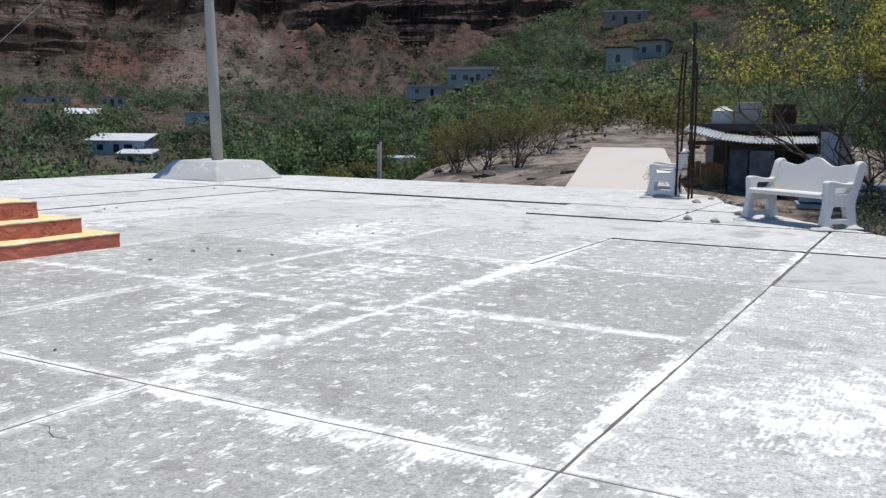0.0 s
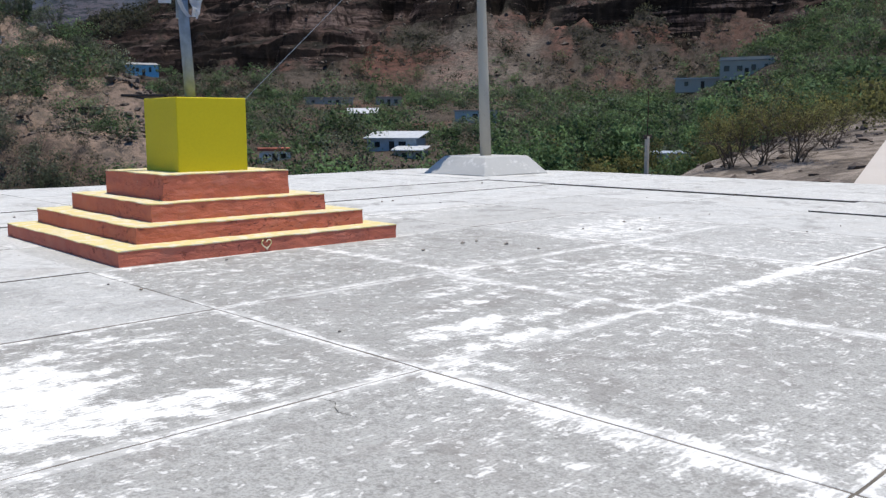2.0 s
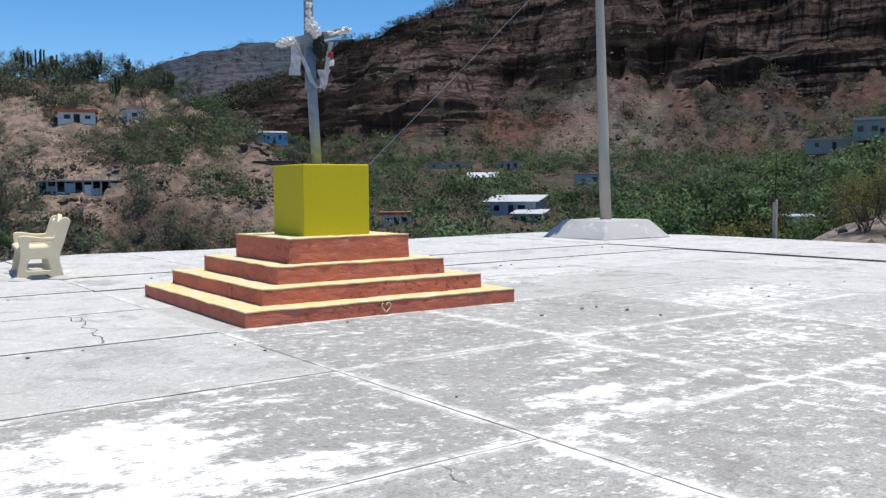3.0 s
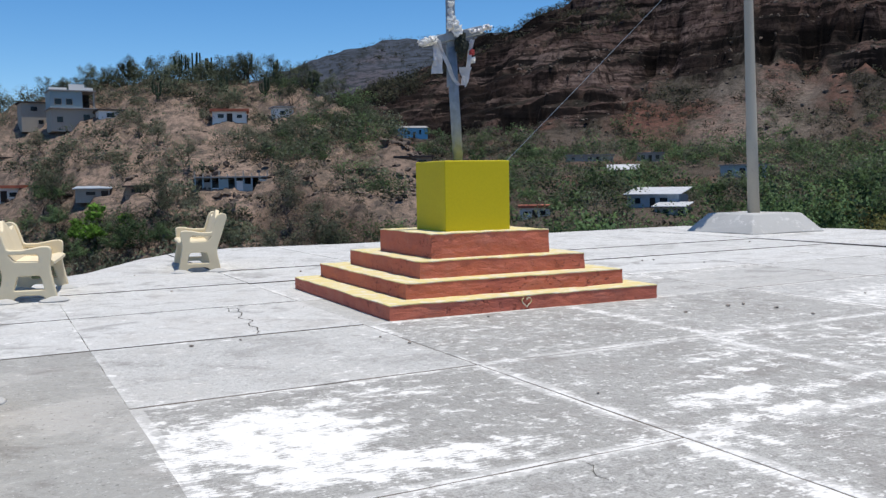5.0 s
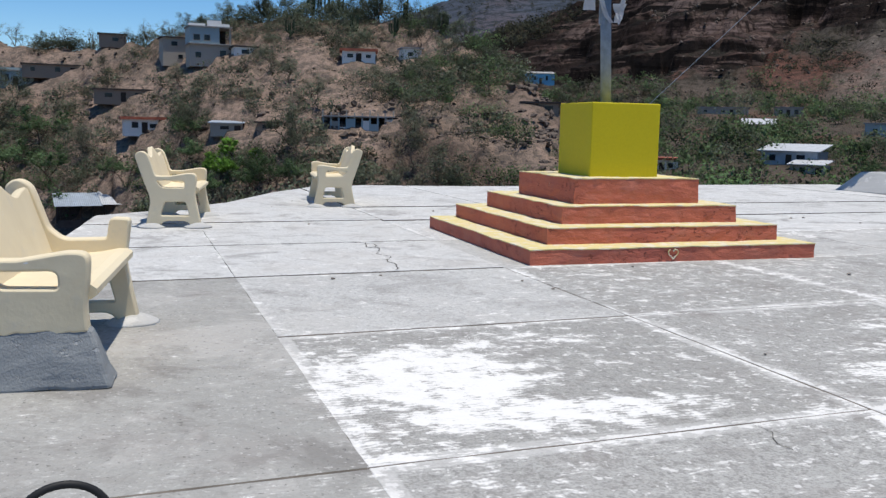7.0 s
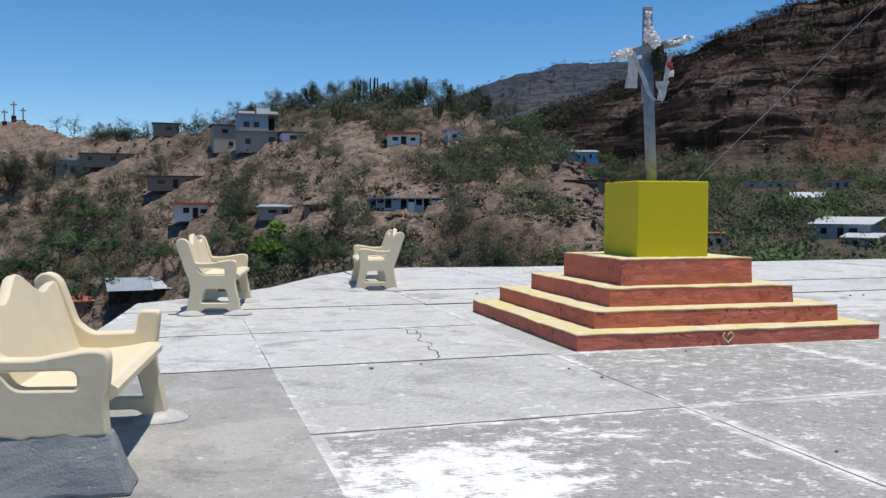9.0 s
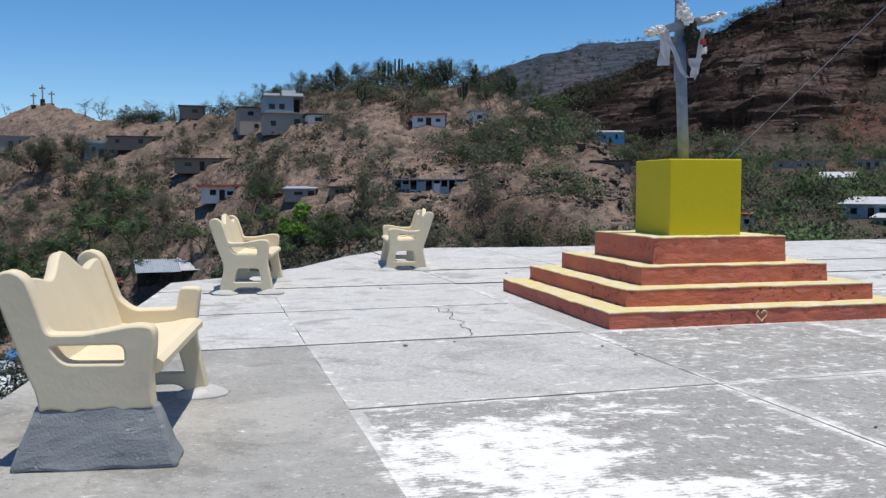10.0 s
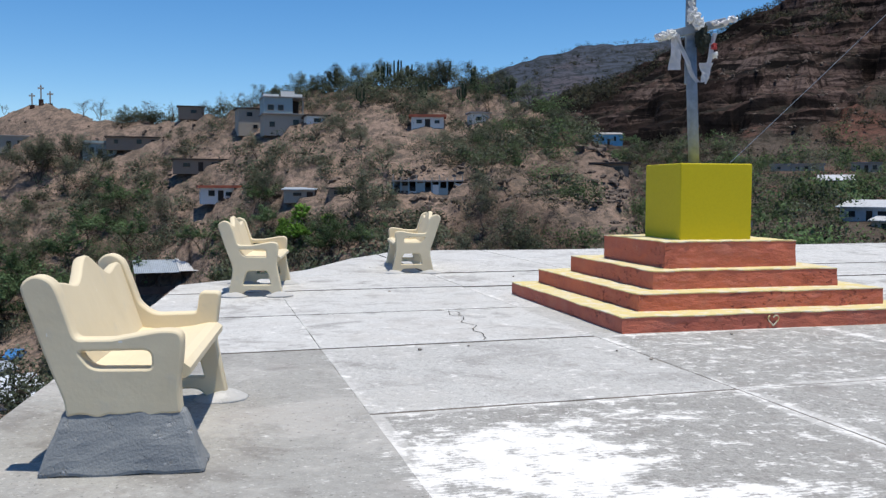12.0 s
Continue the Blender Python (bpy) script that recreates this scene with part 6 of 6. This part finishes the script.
def build_far_crosses():
    x, y, z, r = on_slope(-10.45, 12)
    for k, (off, h) in enumerate(((-1.9, 2.2), (0.0, 2.8), (1.9, 2.3))):
        t = thing("hilltop_cross", pose(x + off, y, height(x + off, y) - 0.2, 0, 0, 10), "dark cross on a dark red base on the far hilltop", "cross", "three crosses on the hilltop")
        part("base", boxed(-0.5, 0.5, -0.45, 0.45, -0.6, 0.9, 0.05), MAT_RUST, t, "dark red base")
        part("upright", boxed(-0.16, 0.16, -0.12, 0.12, 0.9, 1.3 + h), MAT_BLOCK, t)
        part("arm", boxed(-0.65, 0.65, -0.11, 0.11, h * 0.72 + 1.2, h * 0.72 + 1.5), MAT_BLOCK, t)


build_far_crosses()


def far_car(az, el, mat, label):
    x, y, z, r = on_slope(az, el)
    t = thing("car", pose(x, y, z + 0.05, 0, 0, 70), label, "car", "cars parked below")
    me = sheet_mesh([rounded([(-2.1, 0.35, 0.1), (-2.1, 0.85, 0.15), (-1.2, 0.95, 0.1), (-0.7, 1.45, 0.2), (0.7, 1.45, 0.2), (1.2, 0.95, 0.15), (2.0, 0.85, 0.2), (2.1, 0.35, 0.1)])], 1.7, 0.08)
    part("body", upright(me), mat, t)
    for x0, x1 in ((-0.95, -0.05), (0.05, 0.95)):
        for s in (-0.86, 0.83):
            part("side_window", boxed(x0, x1, s, s + 0.03, 0.98, 1.32), MAT_GLASS, t)
    for cx in (-1.3, 1.3):
        for s in (-0.85, 0.85):
            wheel = part("wheel", tube(bmesh.new(), [(cx, s - 0.1, 0.32), (cx, s + 0.1, 0.32)], 0.32, 16), MAT_BLACK, t)
            part("rim", tube(bmesh.new(), [(cx, s - 0.11, 0.32), (cx, s + 0.11, 0.32)], 0.18, 12), MAT_STEEL, wheel)


MAT_CAR_BLUE = plain("blue_car_paint", (0.06, 0.22, 0.5), 0.3, 0.0, 0.1, 2)
MAT_CAR_DARK = plain("dark_red_car_paint", (0.07, 0.02, 0.02), 0.3, 0.0, 0.1, 2)
far_car(-12.2, -9.8, MAT_CAR_BLUE, "blue car parked in a yard below the plaza")
far_car(-13.2, -10.0, MAT_CAR_DARK, "dark red car parked in a yard below the plaza")


def build_sheet_pile():
    x, y = at_bearing(84.0, 20.5)
    t = thing("sheet_pile", pose(x, y, height(x, y) + 0.02, 0, 0, -76), "pile of pale blue metal sheets behind the bench", "metal sheets")
    for k in range(4):
        part("sheet", boxed(-1.1 + 0.06 * k, 1.1 - 0.1 * k, -0.5, 0.5 - 0.05 * k, 0.14 * k, 0.14 * k + 0.1, 0.01), MAT_BLUE_TIN, t)


build_sheet_pile()


bare_shrub = tree_parts(83, 2.4, 1.2, 3, 1, 0.02, 0.03, MAT_SCRUB, 5, 0.1)
bare_shrub[0].materials[0] = plain("pale_bark", (0.36, 0.33, 0.3), 0.95, 0.0, 0.35, 9)
for az_, r_, turn_, s_ in ((-18.6, 8.6, 0, 1.35), (-16.8, 9.6, 120, 1.4), (-19.8, 10.5, 200, 1.5), (-15.4, 10.8, 60, 1.25)):
    x_, y_ = at_bearing(az_, r_)
    t_ = plant(*bare_shrub, pose(x_, y_, height(x_, y_) - 0.02, 0, 0, turn_), "leafless pale shrub on the slope below the edge", "leafless shrubs below the edge")
    t_.scale = (s_, s_, s_)


def boulders(name, seed, count, az0, az1, r0, r1, s0, s1, label, keep=None):
    """Angular grey rocks lying on the slopes, sunk a little into the ground."""
    r_ = np.random.default_rng(seed)
    bm = bmesh.new()
    bmesh.ops.create_icosphere(bm, subdivisions=1, radius=1)
    base = np.array([tuple(v.co) for v in bm.verts])
    tri = np.array([[v.index for v in f.verts] for f in bm.faces])
    bm.free()
    az, r = r_.uniform(az0, az1, count), np.sqrt(r_.uniform(r0 * r0, r1 * r1, count))
    x, y = EYE[0] + r * np.sin(np.radians(az)), EYE[1] + r * np.cos(np.radians(az))
    ok = (outline_distance(x, y) > 0.5) & (fractal(x / 9 + 7, y / 9, 3) > r_.uniform(-0.3, 0.25, count))
    if keep is not None:
        ok &= keep(x, y)
    x, y = x[ok], y[ok]
    z, n = land(x, y)[0], len(x)
    size = s0 * (s1 / s0) ** r_.uniform(0, 1, n)
    v = base[None] * r_.uniform(0.45, 1.35, (n, len(base), 1)) * (size[:, None] * r_.uniform(0.6, 1.3, (n, 3)) * np.array((1, 1, 0.7)))[:, None, :]
    v += np.stack((x, y, z + size * 0.12), -1)[:, None, :]
    f = tri[None] + (np.arange(n) * len(base))[:, None, None]
    tagged(new(name, mesh_of(v.reshape(-1, 3), f.reshape(-1, 3), MAT_ROCK)), label, "rocks", kind="stuff")


def off_path(x, y):
    s = (x - 15.4) * 0.94 + (y + 1.0) * 0.34
    q = -(x - 15.4) * 0.34 + (y + 1.0) * 0.94
    return ~((q > -1.6) & (q < 1.5) & (s < 40))


MAT_ROCK = plain("grey_brown_rock", (0.15, 0.118, 0.098), 0.95, 0.0, 0.6, 0.7)
boulders("bluff_rocks", 91, 2600, 10, 27, 50, 120, 0.15, 0.6, "dark grey rocks breaking out of the bluff")
boulders("hillside_rocks", 92, 3600, -24, 26, 60, 240, 0.15, 0.6, "scattered grey-brown rocks on the dry hillside")
boulders("bank_rocks", 93, 700, 58, 92, 17, 60, 0.05, 0.32, "loose stones on the dirt bank", off_path)
boulders("scree_rocks", 94, 2600, 30, 72, 268, 400, 0.3, 1.0, "fallen rocks on the scree below the cliffs")


# ---- the plaza floor, slab by slab ----
def clip(poly, axis, limit, keep_less):
    out = []
    for i, p in enumerate(poly):
        q = poly[i - 1]
        pin, qin = (p[axis] <= limit) == keep_less, (q[axis] <= limit) == keep_less
        if pin != qin:
            t = (limit - q[axis]) / (p[axis] - q[axis])
            out.append((q[0] + (p[0] - q[0]) * t, q[1] + (p[1] - q[1]) * t))
        if pin:
            out.append(p)
    return out


def build_plaza():
    ox, oy = -0.17, -4.35
    # the two sets of joints are not quite square to each other
    lean_u, lean_v = 0.048, -0.026
    det = 1 - lean_u * lean_v
    local = [((x - ox - lean_v * (y - oy)) / det, (y - oy - lean_u * (x - ox)) / det) for x, y in OUTLINE]
    t = thing("plaza", pose(ox, oy, 0), "worn pale concrete plaza cast in large square slabs", "plaza", kind="structure")
    bed = bmesh.new()
    lo = [bed.verts.new((x - ox, y - oy, -0.6)) for x, y in OUTLINE]
    hi = [bed.verts.new((x - ox, y - oy, 0.0)) for x, y in OUTLINE]
    bed.faces.new(hi)
    bed.faces.new(lo[::-1])
    for i in range(len(lo)):
        bed.faces.new((lo[i - 1], lo[i], hi[i], hi[i - 1]))
    part("bed", bed, MAT_BED, t)
    us = [-9, -2.38, 0.0, 2.3, 4.78, 7.15, 9.45, 11.38, 14.1, 18]
    vs = [-12, -8.9, -6.6, -4.4, -2.2, 0, 2.13, 4.28, 6.25, 8.38, 10.25, 12.4, 14.9, 18]
    second = {0: 2.12, 2.13: 2.28, -2.2: 2.42, -4.4: 2.45}
    random.seed(21)
    cells = []
    for i, (u0, u1) in enumerate(zip(us, us[1:])):
        rows = [v for v in vs if v not in (-2.2, 2.13)] if i == 0 else vs
        for v0, v1 in zip(rows, rows[1:]):
            a, b = [second.get(v0, u) if u == 2.3 else u for u in (u0, u1)]
            cells.append((a, b, v0, v1))
    for u0, u1, v0, v1 in cells:
        gap = 0.016 if v0 >= 6.2 or u0 >= 4.7 else 0.0065
        raised = u0 == -2.38 and v0 == 2.13
        left, right = [-0.003 if u == -2.38 and v0 < 2.1 else 0.0015 if u == -2.38 else 0.0025 if u in second.values() else gap for u in (u0, u1)]
        if u0 == 0.0 and v0 >= 4.2:
            left = 0.004 if v0 < 6.2 else 0.016
        poly = local
        low, high = [-0.001 if v == 0 and 0 <= u0 < 4.7 else 0.003 if v == 2.13 and u0 > 2 else 0.016 if v in (4.28, 2.13) and u0 < 0 else 0.009 if v in (6.25, 8.38) and u0 < 0 else gap for v in (v0, v1)]
        for axis, a, b in ((0, u0 + left, u1 - right), (1, v0 + (0.016 if raised else low), v1 - high)):
            poly = clip(poly, axis, b, True) if poly else poly
            poly = clip(poly, axis, a, False) if poly else poly
        if len(poly) < 3:
            continue
        poly = [(u + lean_v * v, v + lean_u * u) for u, v in poly]
        area = 0.5 * abs(sum(p[0] * q[1] - q[0] * p[1] for p, q in zip(poly, poly[1:] + poly[:1])))
        if area < 0.02:
            continue
        cx, cy = sum(p[0] for p in poly) / len(poly), sum(p[1] for p in poly) / len(poly)
        lift = random.uniform(0.0015, 0.0035) + (0.001 if raised else 0.0)
        lift += max([0.0] + [h for h, up_ in ((0.014, u0 >= 7.1 and v0 < 0), (0.022, u0 >= 9.4 and v0 < 2.1), (0.028, u0 >= 11.3), (0.012, v0 >= 8.3 and u0 >= 0), (0.024, v0 >= 10.2 and u0 >= 0),
                                               (0.006, v0 >= 4.2 and u0 < 0), (0.012, v0 >= 6.2 and u0 < 0), (0.02, v0 >= 8.3 and u0 < 0)) if up_])
        poly = [(p[0] + (q[0] - p[0]) * k / n + random.uniform(-0.0035, 0.0035), p[1] + (q[1] - p[1]) * k / n + random.uniform(-0.0035, 0.0035))
                for p, q in zip(poly, poly[1:] + poly[:1]) for n in (max(1, int(math.hypot(q[0] - p[0], q[1] - p[1]) / 0.16)),) for k in range(n)]
        bm = bmesh.new()
        rim = bm.verts.layers.float.new("rim")
        rings = []
        span = max(max(abs(p[0] - cx) for p in poly), 0.3)
        for shrink, z, f in ((0.0, -0.1, 1.0), (0.0, lift - 0.004, 1.0), (0.004, lift, 1.0), (0.24, lift, 0.0)):
            k = max(1 - shrink / span, 0.1)
            ring = [bm.verts.new((cx + (x - cx) * k, cy + (y - cy) * k, z)) for x, y in poly]
            for v in ring:
                v[rim] = f
            rings.append(ring)
        for n, (r0, r1) in enumerate(zip(rings, rings[1:])):
            for a in range(len(poly)):
                bm.faces.new((r0[a - 1], r0[a], r1[a], r1[a - 1])).material_index = 1 if n == 0 else 0
        bm.faces.new(rings[-1])
        ob = part("slab", bm, MAT_SLAB, t)
        ob.data.materials.append(MAT_BED)
        # tone rises far off and eastward: brightness at grazing view put into slab colour
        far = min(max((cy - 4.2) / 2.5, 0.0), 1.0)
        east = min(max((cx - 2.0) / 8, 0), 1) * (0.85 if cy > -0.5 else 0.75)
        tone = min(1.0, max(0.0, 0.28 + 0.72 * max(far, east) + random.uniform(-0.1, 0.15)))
        bloom = random.uniform(0.45, 0.72) if cy < 3.9 and cx < 7.2 else random.uniform(0.3, 0.4)
        if cx < -2.4 and cy < 4.3:
            tone, bloom = 0.18, 0.22
        elif 4.7 < u0 < 7.1 and v0 == -2.2:
            tone, bloom = 0.5, 0.66
        elif -2.4 < cx < 0 and 2.2 < cy < 4.3:
            tone, bloom = 0.66, 0.36
        elif cx < 0 and cy > 4.3:
            tone, bloom = 0.85, 0.3
        elif 4.7 < u0 < 7.1 and v0 < -2.2:
            tone, bloom = 0.62, 0.1
        elif cx > 0 and cy < -2.2:
            tone, bloom = 0.75, 0.6
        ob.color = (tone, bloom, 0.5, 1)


build_plaza()


# ---- the concrete path up the spur ----
def build_path():
    bm = bmesh.new()
    d, l = Vector((0.94, 0.34, 0)), Vector((-0.34, 0.94, 0))
    last = None
    for k in range(13):
        s = k * 1.2
        p = Vector((15.4, -1.0, -0.02 + 0.047 * s)) + d * s
        row = [bm.verts.new(p + l * w + Vector((0, 0, z))) for w, z in ((1.25, -0.4), (1.25, 0.0), (-1.35, 0.0), (-1.35, -0.4))]
        if last:
            for a in range(3):
                bm.faces.new((last[a], row[a], row[a + 1], last[a + 1]))
        else:
            bm.faces.new(row)
        last = row
    bm.faces.new(last[::-1])
    ob = part("path", bm, MAT_PATH, None, "pale concrete path rising from the plaza")
    tagged(ob, category="path", kind="structure")


build_path()


# ---- cracks, kerb and small stones on the plaza ----
def crack(points, width, z, name="crack"):
    """A thin jagged line of dirt-filled crack in the slab."""
    rnd = random.Random(5)
    line = []
    for a, b in zip(points, points[1:]):
        n = max(2, int(math.hypot(b[0] - a[0], b[1] - a[1]) / 0.05))
        for k in range(n):
            p = Vector(a).lerp(Vector(b), k / n)
            wander = noise.noise_vector(Vector((p.x * 5, p.y * 5, 3.0))) * 0.03 + noise.noise_vector(Vector((p.x * 18, p.y * 18, 7.0))) * 0.012
            line.append((p.x + wander.x, p.y + wander.y))
    line.append(points[-1])
    bm = bmesh.new()
    rows = []
    for k, (x, y) in enumerate(line):
        w = width * rnd.uniform(0.5, 1.4) * (0.2 if k in (0, len(line) - 1) else 1.0)
        (ax, ay), (bx, by) = line[max(k - 2, 0)], line[min(k + 2, len(line) - 1)]
        e = w / max(math.hypot(bx - ax, by - ay), 1e-4)
        rows.append((bm.verts.new((x - (by - ay) * e, y + (bx - ax) * e, z)), bm.verts.new((x + (by - ay) * e, y - (bx - ax) * e, z))))
    for p, q in zip(rows, rows[1:]):
        bm.faces.new((p[0], p[1], q[1], q[0]))
    ob = part(name, bm, MAT_CRACK, None, "dark jagged crack across the slab")
    tagged(ob, category="crack", kind="structure")


crack([(-1.32, 1.86), (-1.14, 1.74), (-1.2, 1.45), (-1.08, 1.3), (-1.2, 0.95), (-1.14, 0.7), (-1.24, 0.4), (-1.2, 0.2), (-1.29, -0.08)], 0.005, 0.0115)
crack([(-1.14, 1.72), (-1.06, 1.62), (-1.12, 1.42), (-1.08, 1.3)], 0.004, 0.0115)
crack([(-0.86, -4.42), (-0.83, -4.52), (-0.9, -4.64), (-0.87, -4.8)], 0.0014, 0.0062)


def build_kerb():
    bm = bmesh.new()
    box(bm, -0.1, 0.1, -6.4, 5.6, -0.5, 0.004, 0.01)
    bmesh.ops.subdivide_edges(bm, edges=bm.edges, cuts=14, use_grid_fill=True)
    roughen(bm, 0.02, 2.2)
    roughen(bm, 0.01, 9.0)
    for v in bm.verts:
        v.co.z = min(v.co.z, 0.012)
    ob = part("kerb", bm, MAT_MOUND, None, "pale cement kerb along the plaza's edge")
    ob.matrix_world = pose(-4.79, -7.6, 0, 0, 0, -0.6)
    tagged(ob, category="kerb", kind="structure")


build_kerb()


# a few stones that lie apart
PEBBLES = ((2.67, -1.04), (3.32, -0.92), (3.53, -0.91), (3.62, -1.27), (3.59, -1.75), (6.08, 3.71), (10.05, 5.69), (6.22, -0.83), (-0.31, -1.19))


def build_stones():
    rnd = random.Random(12)
    shapes = []
    for k in range(4):
        bm = bmesh.new()
        bmesh.ops.create_icosphere(bm, subdivisions=1, radius=1)
        roughen(bm, 0.5, 1.3, k * 3.0)
        for v in bm.verts:
            v.co.z = max(v.co.z * 0.6 + 0.3, 0)
        shapes.append(finish(bm, MAT_STONE))
    spots = [(rnd.uniform(-2.0, 12), rnd.uniform(-3.5, 8), rnd.uniform(0.008, 0.022)) for _ in range(46)]
    spots += [(x, y, rnd.uniform(0.016, 0.028)) for x, y in PEBBLES]
    spots += [(9.0 + rnd.uniform(0, 5.2), -5.2 + rnd.uniform(0, 2.0), rnd.uniform(0.03, 0.09)) for _ in range(10)]
    for n, (x, y, s) in enumerate(spots):
        if -0.1 < x < 3.3 and -0.1 < y < 3.3:
            continue
        ob = new("pebble", shapes[n % 4])
        ob.matrix_world = pose(x, y, 0.02 if x > 8.6 or y > 5 else 0.006, 0, 0, n * 53) @ Matrix.Diagonal((s, s * rnd.uniform(0.7, 1.2), s, 1))
        tagged(ob, "small grey stone lying on the concrete plaza", "stone", "stones on the plaza")


build_stones()
